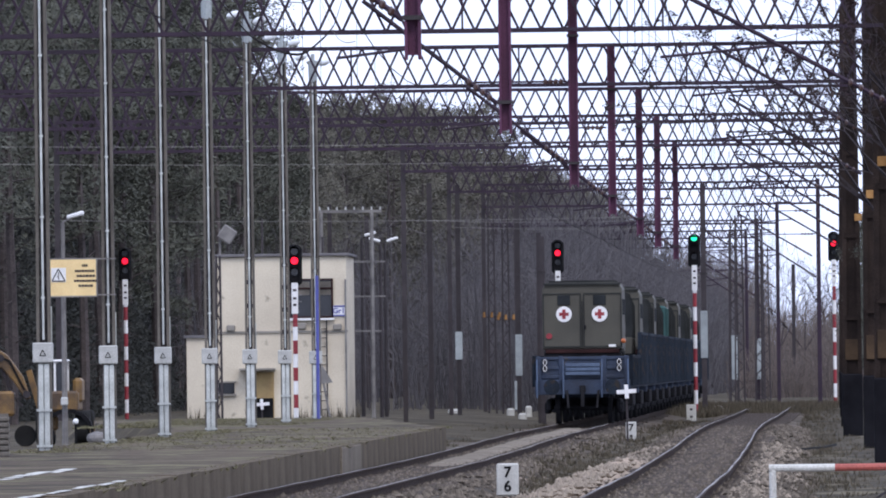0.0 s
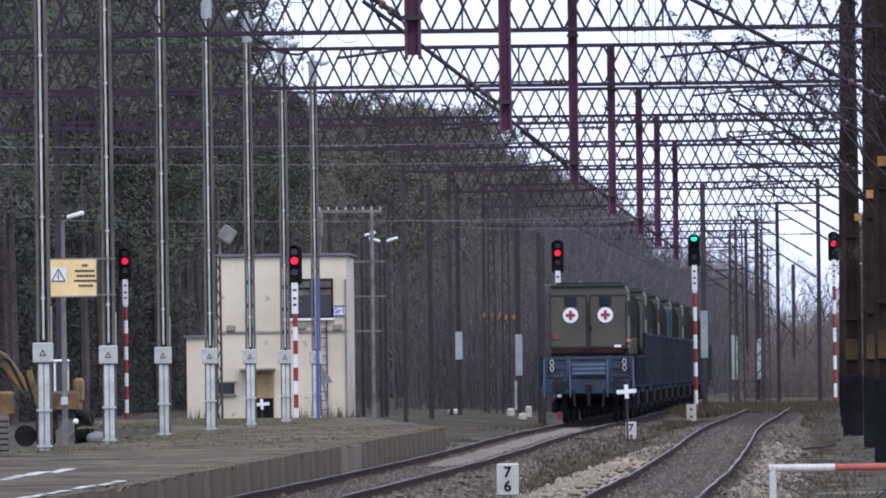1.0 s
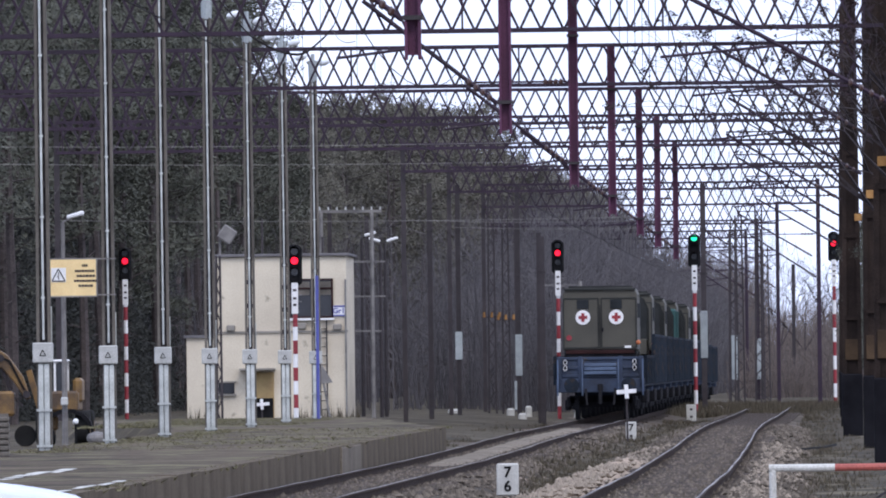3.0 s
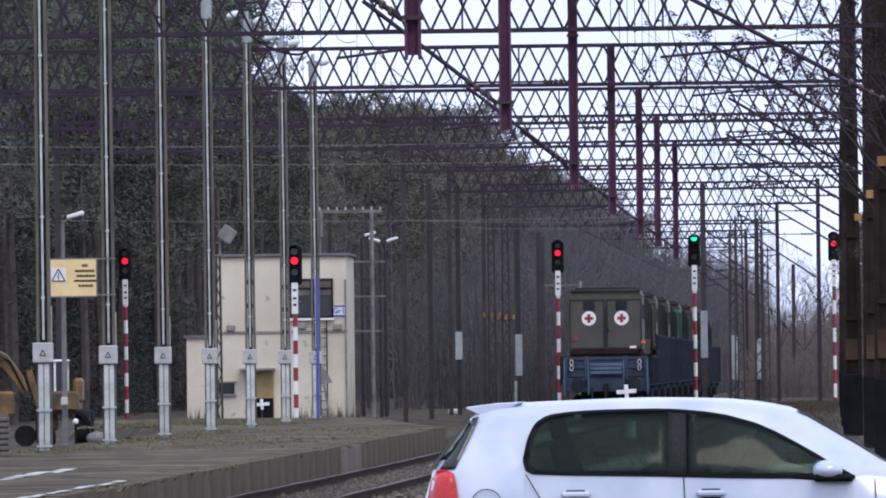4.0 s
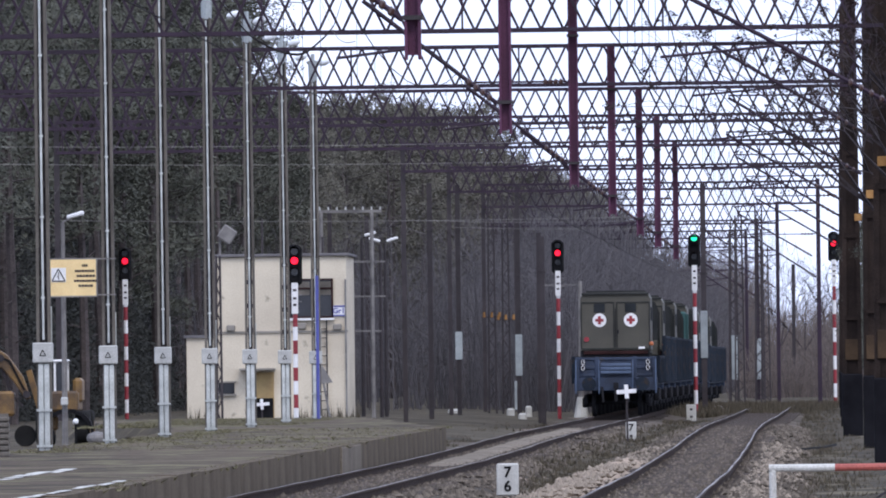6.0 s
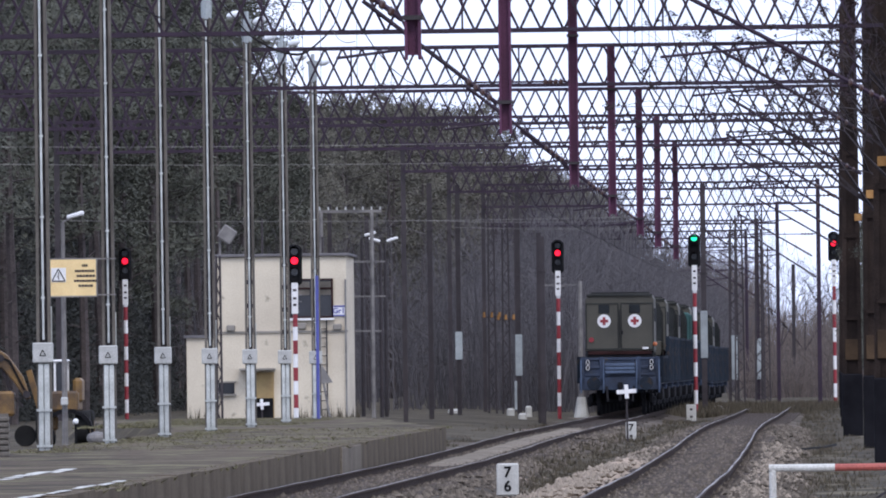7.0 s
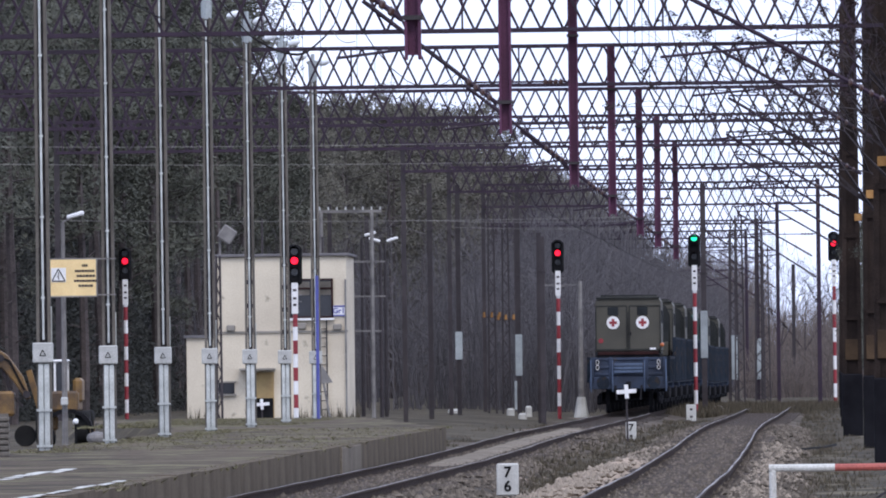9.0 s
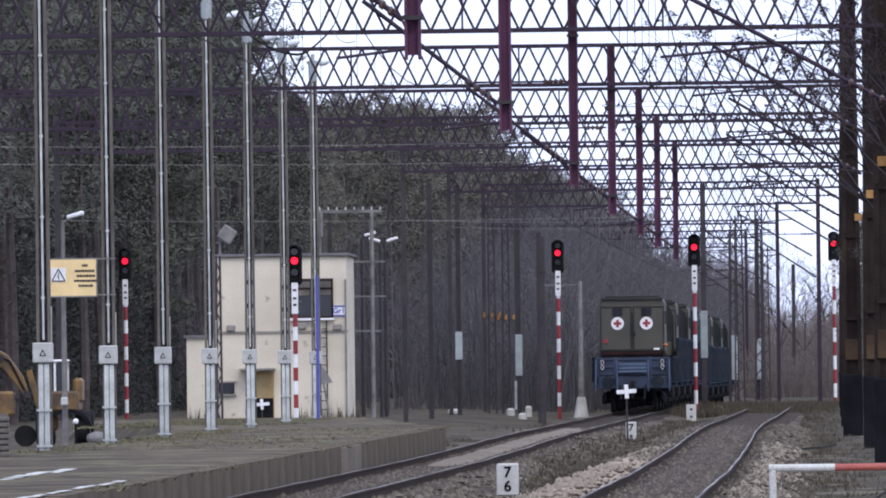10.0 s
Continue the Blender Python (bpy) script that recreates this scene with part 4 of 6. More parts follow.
# a blue post beside the building and a leaning board
bm = B()
bar(bm, (0, 0, 0), (0, 0, 3.85), 0.09, sides=10)
solid("blue_post", bm, M["blue"], "blue painted post on the platform", "post", m=pose(-12.42, 325.2, 0.3))
bm = B()
prism(bm, [(-0.28, 1.15), (0.28, 1.15), (0.0, 1.75)], -0.02, 0.02)
bar(bm, (0.05, 0.04, -0.2), (-0.03, 0.04, 1.3), 0.06)
solid("triangle_sign", bm, M["concrete_post"], "grey triangular sign seen from behind, leaning on a stake", "sign", m=pose(-14.75, 395, 0.1, 0, -7, 0))


# ---- street lamps on thin poles ----
def street_lamp(x, y, h, arm, material="dark_steel", label="thin street lamp with a white flat head"):
    t = thing("street_lamp", label, "street lamp", "street lamps", pose(x, y, 0))
    bm = B()
    cone(bm, (0, 0, h / 2), 0.07, 0.045, h, 8)
    part("pole", bm, M[material], t)
    bm = B()
    bar(bm, (0, 0, h), (arm * 0.6, 0, h + 0.1), 0.05, sides=6)
    part("lamp_arm", bm, M[material], t)
    bm = B()
    box(bm, (arm, 0, h + 0.17), (0.42, 0.2, 0.1), Matrix.Rotation(-0.28 if arm > 0 else 0.28, 4, "Y"), 0.03)
    part("lamp_head", bm, M["clean_white"], t, "white lamp head")
    return t


street_lamp(-17.0, 290, 5.2, 0.3, "concrete_post")
street_lamp(-14.25, 436, 6.05, -0.36)
street_lamp(-14.25, 431, 6.0, 0.42)
street_lamp(-15.2, 440, 6.3, 0.3)


# ---- the yellow excavator by the woods ----
def excavator():
    t = thing("excavator", "worn yellow excavator with folded arm beside the woods", "excavator", m=pose(-17.55, 300, -0.02))
    for x in (-0.5, 0.45):
        for y in (-0.9, 0.9):
            bm = B()
            cone(bm, (x, y, 0.38), 0.42, 0.42, 0.34, 18, RY)
            bmesh.ops.bevel(bm, geom=bm.edges[:], offset=0.04, segments=1, affect="EDGES")
            wh = part("wheel", bm, M["rubber"], t, "black muddy tyre")
            bm = B()
            cone(bm, (x, y, 0.38), 0.18, 0.18, 0.36, 12, RY)
            part("hub", bm, M["yellow"], wh)
    bm = B()
    for k in range(7):
        a0, a1 = math.pi * k / 7, math.pi * (k + 1) / 7
        bar(bm, (0.1 + 0.56 * math.cos(a0), -1.15, 0.34 + 0.46 * math.sin(a0)), (0.1 + 0.56 * math.cos(a1), -1.15, 0.34 + 0.46 * math.sin(a1)), 0.09, 0.5)
    part("fender", bm, M["black"], t, "black fender arch")
    bm = B()
    box(bm, (-0.02, 0, 1.02), (0.72, 1.9, 0.5), bevel=0.06)
    box(bm, (-0.3, -0.9, 0.5), (0.3, 0.3, 0.34), bevel=0.04)
    part("housing", bm, M["yellow"], t)
    bm = B()
    box(bm, (0.3, 0.1, 1.28), (0.22, 1.2, 0.6), bevel=0.07)
    part("counterweight", bm, M["yellow"], t)
    bm = B()
    for x in (-0.24, 0.02):
        for y in (-0.5, 0.5):
            bar(bm, (x, y, 1.2), (x, y, 1.98), 0.05)
    box(bm, (-0.11, 0, 2.0), (0.34, 1.15, 0.06), bevel=0.02)
    cab = part("cab_frame", bm, M["clean_white"], t, "whitish cab frame")
    bm = B()
    box(bm, (-0.11, 0, 1.6), (0.2, 0.94, 0.7))
    part("cab_glass", bm, M["window_dark"], cab, "dark cab glass")
    bm = B()
    prism(bm, [(-2.3, 2.2), (-1.6, 2.3), (-1.35, 2.15), (-0.98, 1.62), (-0.8, 1.1), (-0.92, 1.05), (-1.2, 1.5), (-1.5, 1.85), (-2.3, 1.8)], -0.95, -0.7)
    bmesh.ops.bevel(bm, geom=bm.edges[:], offset=0.025, segments=1, affect="EDGES")
    boom = part("boom", bm, M["yellow"], t)
    bm = B()
    for a, b in (((-1.75, 2.2), (-1.3, 2.0)), ((-1.3, 2.0), (-0.95, 1.3)), ((-2.2, 1.95), (-1.55, 1.98))):
        bar(bm, (a[0], -0.97, a[1]), (b[0], -0.97, b[1]), 0.05, 0.03)
    part("hydraulic_hose", bm, M["black"], boom, "black hydraulic hoses along the boom")
    for x, z in ((-1.52, 2.08), (-0.9, 1.2)):
        bm = B()
        cone(bm, (x, -0.96, z), 0.09, 0.09, 0.06, 14, RX)
        part("pivot_pin", bm, M["dark_steel"], boom, "dark pivot pin")
    bm = B()
    prism(bm, [(-2.3, 1.6), (-1.95, 1.62), (-1.62, 1.3), (-1.5, 0.95), (-1.7, 0.9), (-2.3, 1.15)], -1.0, -0.75)
    part("stick", bm, M["yellow"], t, "worn yellow second arm")
    bm = B()
    bar(bm, (-1.6, -0.8, 2.1), (-1.25, -0.8, 1.2), 0.1, sides=8)
    bar(bm, (-1.25, -0.8, 1.2), (-1.0, -0.8, 0.9), 0.06, sides=8)
    part("cylinder", bm, M["dark_steel"], t, "dark hydraulic cylinder")
    bm = B()
    box(bm, (-1.62, -0.9, 0.98), (0.85, 0.7, 0.6), bevel=0.06)
    part("side_tank", bm, M["yellow"], t, "dirty yellow side tank")
    for x in (-1.75, -0.95):
        bm = B()
        cone(bm, (x, -0.75, 0.2), 0.26, 0.26, 0.3, 18, RX)
        part("support_wheel", bm, M["rubber"], t, "black muddy wheel")
    bm = B()
    bar(bm, (-0.6, -0.6, 0.85), (-0.86, -0.6, 1.78), 0.14, 0.16)
    part("lift_arm", bm, M["yellow"], t)
    bm = B()
    prism(bm, [(-1.9, 1.15), (-1.35, 1.2), (-1.3, 0.75), (-1.55, 0.55), (-1.9, 0.65)], -1.2, -0.4)
    part("bucket", bm, M["yellow"], t, "dirty yellow bucket")


excavator()
bm = B()
for i in range(7):
    box(bm, (0, -0.02, 0.08 + i * 0.092), (0.9, 0.14, 0.07), bevel=0.012)
box(bm, (0, 0.06, 0.36), (0.86, 0.2, 0.72))
solid("grey_kiosk", bm, M["lamp_grey"], "grey ribbed cabinet on the platform", "cabinet", m=pose(-12.82, 196, 0.34))
bm = B()
bmesh.ops.create_icosphere(bm, subdivisions=2, radius=0.07)
solid("white_globe", bm, M["clean_white"], "round white globe on a dark stand by a lamp pole", "lamp", m=pose(-16.73, 289.6, 0.55))
bm = B()
bmesh.ops.create_icosphere(bm, subdivisions=2, radius=0.17, matrix=Matrix.Diagonal((1.2, 1, 0.75, 1)))
solid("pale_sack", bm, M["concrete_post"], "pale grey sack lying on the platform", "sack", m=pose(-12.95, 231, 0.47))
bm = B()
box(bm, (0, 0, 0), (0.17, 0.12, 0.2), bevel=0.03)
solid("junction_box", bm, M["box_grey"], "light grey junction box on a lamp pole", "box", m=pose(-17.0, 289.86, 1.02))
bm = B()
box(bm, (0, 0, 0.12), (0.13, 0.13, 0.3), bevel=0.03)
solid("marker_stone", bm, M["white_paint"], "small whitish marker stone on the platform", "stone", group="platform stones", m=pose(-12.75, 232.5, 0.4))
bm = B()
bar(bm, (0, 0, 0), (0, 0, 0.6), 0.05)
box(bm, (0, 0, 0.02), (0.3, 0.3, 0.04))
solid("globe_stand", bm, M["black"], "dark stand under a white globe", "stand", m=pose(-16.73, 289.6, -0.08))


# ---- the train: blue wagons loaded with olive army trucks ----
def circle(bm, x, y, z, r, sides=28):
    cone(bm, (x, y, z), r, r, 0.02, sides, RX)
    return bm


def oval_rim(x, y, z, rx, rz, width, sides=18):
    """A flat oval ring that faces the camera's end of the train, as one closed body."""
    bm = B()
    loops = []
    for dy, d in ((0, 0), (0, -width), (0.03, -width), (0.03, 0)):
        loops.append([bm.verts.new((x + (rx + d) * math.cos(2 * math.pi * k / sides), y + dy, z + (rz + d) * math.sin(2 * math.pi * k / sides))) for k in range(sides)])
    for p, q in zip(loops, loops[1:] + loops[:1]):
        for k in range(sides):
            bm.faces.new((p[k], p[(k + 1) % sides], q[(k + 1) % sides], q[k]))
    bmesh.ops.recalc_face_normals(bm, faces=bm.faces)
    return bm


def wheelset(parent, y):
    bm = B()
    for x in (-0.75, 0.75):
        cone(bm, (x, y, 0.46), 0.46, 0.46, 0.13, 20, RY)
    bar(bm, (-0.75, y, 0.46), (0.75, y, 0.46), 0.16, sides=8)
    part("wheelset", bm, M["wagon_dark"], parent, "dark steel wheelset")


def wagon(length, side_top, label, end_detail):
    """A wagon from y = 0 to its length, with boards up to side_top."""
    t = thing("flat_wagon", label, "railway wagon", "wagons of the train")
    bm = B()
    box(bm, (0, length / 2, 1.12), (2.7, length - 0.1, 0.22), bevel=0.02)
    box(bm, (0, length / 2, 0.9), (1.5, length - 0.6, 0.3))
    part("underframe", bm, M["wagon_side"], t)
    for y in (0.06, length - 0.06):
        bm = B()
        box(bm, (0, y, 1.05), (2.72, 0.14, 0.42), bevel=0.015)
        part("end_beam", bm, M["wagon_blue"], t, "blue end beam")
    for x in (-1.36, 1.36):
        bm = B()
        box(bm, (x, length / 2, (1.24 + side_top) / 2), (0.06, length - 0.3, side_top - 1.24))
        n = int(length / 1.3)
        for i in range(n + 1):
            box(bm, (x * 1.03, 0.2 + (length - 0.4) * i / n, (1.1 + side_top) / 2), (0.09, 0.1, side_top - 1.05), bevel=0.01)
        box(bm, (x * 1.02, length / 2, side_top), (0.1, length - 0.3, 0.09))
        part("side_wall", bm, M["wagon_side"], t, "grimy dark blue wagon side with ribs")
    for y in (0.1, length - 0.1):
        bm = B()
        hi = min(side_top, 1.92)
        box(bm, (0, y, (1.24 + hi) / 2), (2.62, 0.07, hi - 1.24), bevel=0.01)
        for z in (1.35, 1.6, hi - 0.04):
            box(bm, (0, y - 0.05, z), (2.66, 0.06, 0.09), bevel=0.012)
        for x in (-1.25, -0.62, 0.62, 1.25):
            box(bm, (x, y - 0.07, (1.0 + hi) / 2), (0.13, 0.08, hi - 0.95), bevel=0.012)
        part("end_wall", bm, M["wagon_blue"], t, "blue end board with ribs")
        for x in (-0.875, 0.875):
            d = -1 if y < 1 else 1
            bm = B()
            cone(bm, (x, y + d * 0.3, 1.06), 0.09, 0.09, 0.5, 12, RX)
            cone(bm, (x, y + d * 0.56, 1.06), 0.23, 0.23, 0.05, 20, RX)
            part("buffer", bm, M["wagon_side"], t, "dark blue round buffer")
    bm = B()
    box(bm, (0, -0.25, 1.0), (0.16, 0.4, 0.2))
    bar(bm, (0, -0.42, 1.05), (0, -0.44, 0.5), 0.1)
    part("coupling", bm, M["wagon_dark"], t, "dark screw coupling")
    for x in (-0.45, 0.45):
        bm = B()
        bar(bm, (x, -0.05, 0.95), (x * 0.9, -0.3, 0.45), 0.06)
        part("brake_hose", bm, M["wagon_dark"], t, "dark brake hose")
    for yc in (2.6, length - 2.6):
        bm = B()
        for x in (-1.0, 1.0):
            box(bm, (x, yc, 0.55), (0.14, 2.6, 0.32), bevel=0.03)
        box(bm, (0, yc, 0.62), (2.0, 0.5, 0.25))
        for dy in (-0.9, 0.9):
            for x in (-1.05, 1.05):
                box(bm, (x, yc + dy, 0.46), (0.16, 0.34, 0.34), bevel=0.04)
        b = part("bogie", bm, M["wagon_dark"], t, "grimy dark bogie")
        wheelset(b, yc - 0.9)
        wheelset(b, yc + 0.9)
    bm = B()
    for i in range(3):
        box(bm, (1.25, length / 2 - 1.5 + i * 1.4, 0.7), (0.2, 0.8, 0.4), bevel=0.03)
    part("under_boxes", bm, M["wagon_dark"], t)
    if end_detail:
        bm = B()
        for z in (1.44, 1.56, 1.68):
            box(bm, (0, -0.09, z), (1.0, 0.07, 0.1), bevel=0.015)
        part("end_step", bm, M["pale_wagon"], t, "paler blue ribbed middle panel")
        for x in (-0.55, 0.55, -1.3, 1.3):
            bm = B()
            bar(bm, (x, -0.16, 0.75), (x, -0.16, 1.85), 0.05, sides=6)
            part("handrail", bm, M["pale_wagon"], t, "blue handrail")
        for x in (-1.07, 1.05):
            p = new("tail_mark")
            p.parent = t
            for z in (1.77, 1.59):
                part("tail_ring", oval_rim(x, -0.17, z, 0.058, 0.085, 0.016), M["clean_white"], p, "white rim of the tail mark")
            bm = B()
            box(bm, (x, -0.14, 1.68), (0.13, 0.03, 0.34), bevel=0.01)
            part("tail_plate", bm, M["wagon_dark"], p, "dark plate of the tail mark")
    return t


def box_truck(ambulance):
    """An army lorry with a box body, its tail at y = 0 and its wheels on z = 0."""
    label = "olive army ambulance lorry with white and red cross marks" if ambulance else "olive army lorry with a box body"
    t = thing("army_truck", label, "truck", "trucks on the train")
    bm = B()
    prism(bm, [(-1.14, 0.9), (1.14, 0.9), (1.14, 2.62), (1.04, 2.8), (-1.04, 2.8), (-1.14, 2.62)], 0, 4.6)
    bmesh.ops.bevel(bm, geom=bm.edges[:], offset=0.025, segments=1, affect="EDGES")
    body = part("box_body", bm, M["olive"], t)
    bm = B()
    for x in (-0.58, 0.58):
        for dx, dz, sx, sz in ((-0.53, 1.72, 0.03, 1.5), (0.53, 1.72, 0.03, 1.5), (0, 0.97, 1.06, 0.03), (0, 2.48, 1.06, 0.03)):
            box(bm, (x + dx, -0.012, dz), (sx, 0.03, sz))
    box(bm, (0, -0.03, 2.76), (2.2, 0.08, 0.06))
    part("door_frame", bm, M["olive_dark"], body)
    for x in (-0.52, 0.5):
        bm = B()
        box(bm, (x, -0.02, 2.3), (0.36, 0.04, 0.28), bevel=0.012)
        part("window", bm, M["truck_glass"], body, "small dark door window")
        if ambulance:
            bm = B()
            circle(bm, x, -0.022, 1.9, 0.225)
            disc = part("cross_disc", bm, M["clean_white"], body, "white round field")
            bm = B()
            box(bm, (x, -0.036, 1.9), (0.27, 0.012, 0.095))
            box(bm, (x, -0.0365, 1.9), (0.095, 0.012, 0.27))
            part("red_cross", bm, M["red_paint"], disc, "red cross")
    bm = B()
    bmesh.ops.create_icosphere(bm, subdivisions=2, radius=0.075, matrix=Matrix.Translation((1.17, -0.04, 1.12)))
    part("marker_lamp", bm, M["orange"], t, "orange side marker lamp")
    bm = B()
    circle(bm, -0.95, -0.03, 1.28, 0.085)
    part("reflector", bm, M["red_paint"], t, "red round reflector")
    bm = B()
    box(bm, (0.85, -0.03, 0.99), (0.2, 0.03, 0.07))
    part("number_plate_blank", bm, M["clean_white"], t, "small white plate")
    bm = B()
    for x in (-0.4, 0.4):
        box(bm, (x, 3.4, 0.72), (0.12, 6.6, 0.22))
    box(bm, (0, 0.05, 0.72), (2.2, 0.12, 0.16))
    part("chassis", bm, M["wagon_dark"], t)
    bm = B()
    box(bm, (0, -0.02, 0.84), (2.1, 0.1, 0.11), bevel=0.01)
    part("rear_plank", bm, M["plank_red"], t, "red-brown plank under the doors")
    bm = B()
    box(bm, (0, -0.02, 1.6), (0.025, 0.03, 1.35))
    part("door_joint", bm, M["olive_dark"], t)
    bm = B()
    box(bm, (0.08, -0.03, 1.52), (0.05, 0.05, 0.12), bevel=0.01)
    part("door_latch", bm, M["wagon_dark"], t, "dark door latch")
    for y in (1.2, 5.6):
        for x in (-0.95, 0.95):
            bm = B()
            cone(bm, (x, y, 0.5), 0.5, 0.5, 0.3, 18, RY)
            bmesh.ops.bevel(bm, geom=bm.edges[:], offset=0.04, segments=1, affect="EDGES")
            part("wheel", bm, M["rubber"], t)
    bm = B()
    prism(bm, [(-1.1, 0.8), (1.1, 0.8), (1.12, 1.6), (0.98, 2.45), (-0.98, 2.45), (-1.12, 1.6)], 4.75, 6.4)
    bmesh.ops.bevel(bm, geom=bm.edges[:], offset=0.04, segments=1, affect="EDGES")
    part("cab", bm, M["olive"], t)
    bm = B()
    prism(bm, [(-0.8, 0.8), (0.8, 0.8), (0.75, 1.5), (-0.75, 1.5)], 6.4, 7.2)
    part("bonnet", bm, M["olive"], t)
    for x in (-1.06, 1.06):
        bm = B()
        box(bm, (x, 5.6, 1.95), (0.06, 0.9, 0.5))
        part("cab_window", bm, M["truck_glass"], t)
        for y in (0.9, 2.3, 3.7):
            bm = B()
            box(bm, (x * 1.08, y, 2.1), (0.03, 0.7, 0.45), bevel=0.01)
            part("side_window", bm, M["truck_glass"], t)
    bm = B()
    for y in (0.3, 1.5, 2.7, 3.9):
        box(bm, (0, y, 2.83), (1.9, 0.06, 0.06))
    part("roof_rib", bm, M["olive_dark"], t, "dark roof ribs")
    return t


def canvas_truck():
    t = thing("army_truck", "dark olive army lorry with a canvas cover", "truck", "trucks on the train")
    bm = B()
    out = [(-1.15, 1.0), (1.15, 1.0), (1.15, 2.2), (1.0, 2.55), (0.6, 2.72), (-0.6, 2.72), (-1.0, 2.55), (-1.15, 2.2)]
    prism(bm, out, 0, 4.4)
    part("canvas_cover", bm, M["olive_dark"], t)
    bm = B()
    box(bm, (0, 2.2, 1.0), (2.34, 4.45, 0.5), bevel=0.02)
    part("load_bed", bm, M["olive"], t)
    for y in (0.05, 1.1, 2.2, 3.3, 4.35):
        bm = B()
        for a, b in zip(out[1:-1], out[2:]):
            bar(bm, (a[0] * 1.01, y, a[1]), (b[0] * 1.01, y, b[1] + 0.01), 0.035)
        part("hoop", bm, M["olive_dark"], t, "canvas hoop")
    bm = B()
    prism(bm, [(-1.1, 0.8), (1.1, 0.8), (1.12, 1.6), (0.98, 2.35), (-0.98, 2.35), (-1.12, 1.6)], 4.6, 6.2)
    part("cab", bm, M["olive"], t)
    for y in (1.0, 2.2, 5.5):
        for x in (-0.95, 0.95):
            bm = B()
            cone(bm, (x, y, 0.5), 0.5, 0.5, 0.3, 18, RY)
            part("wheel", bm, M["rubber"], t)
    bm = B()
    box(bm, (0, 3.2, 0.72), (0.9, 6.2, 0.22))
    part("chassis", bm, M["wagon_dark"], t)
    for x in (-1.06, 1.06):
        bm = B()
        box(bm, (x, 5.4, 1.95), (0.06, 0.8, 0.45))
        part("cab_window", bm, M["truck_glass"], t)
    return t


TAIL = 355.0
SPEED = 8.4
LENGTH = 13.6
RIDES = []
w0 = wagon(LENGTH, 1.92, "blue drop-side wagon with tail boards at the end of the train", True)
RIDES.append((w0, 0.0, 0.0))
w1 = wagon(LENGTH, 2.6, "grimy dark blue high-sided wagon of the train", False)
RIDES.append((w1, LENGTH + 1.2, 0.0))
for i in range(2, 12):
    RIDES.append((copy_thing(w1, Matrix()), i * (LENGTH + 1.2), 0.0))
amb = box_truck(True)
RIDES.append((amb, 0.35, 1.24))
plain = box_truck(False)
cv = canvas_truck()
for i in range(1, 12):
    base = i * (LENGTH + 1.2)
    src = (plain, cv)[i % 2]
    use = src if i < 3 else copy_thing(src, Matrix())
    RIDES.append((use, base + 0.8, 1.24))
    if i % 3 == 0 or i == 4:
        RIDES.append((copy_thing(cv, Matrix()), base + 7.2, 1.24))
bm = B()
box(bm, (0, 2.6, 1.25), (2.4, 5.2, 2.5), bevel=0.08)
crate = thing("covered_load", "blue-green tarpaulin covered load on a wagon", "load")
part("tarpaulin", bm, M["teal"], crate)
for i in range(9):
    bm = B()
    box(bm, (1.22, 0.3 + i * 0.57, 1.25), (0.06, 0.12, 2.3))
    part("strap", bm, M["teal"], crate)
RIDES.append((crate, 5 * (LENGTH + 1.2) + 8.0, 1.24))


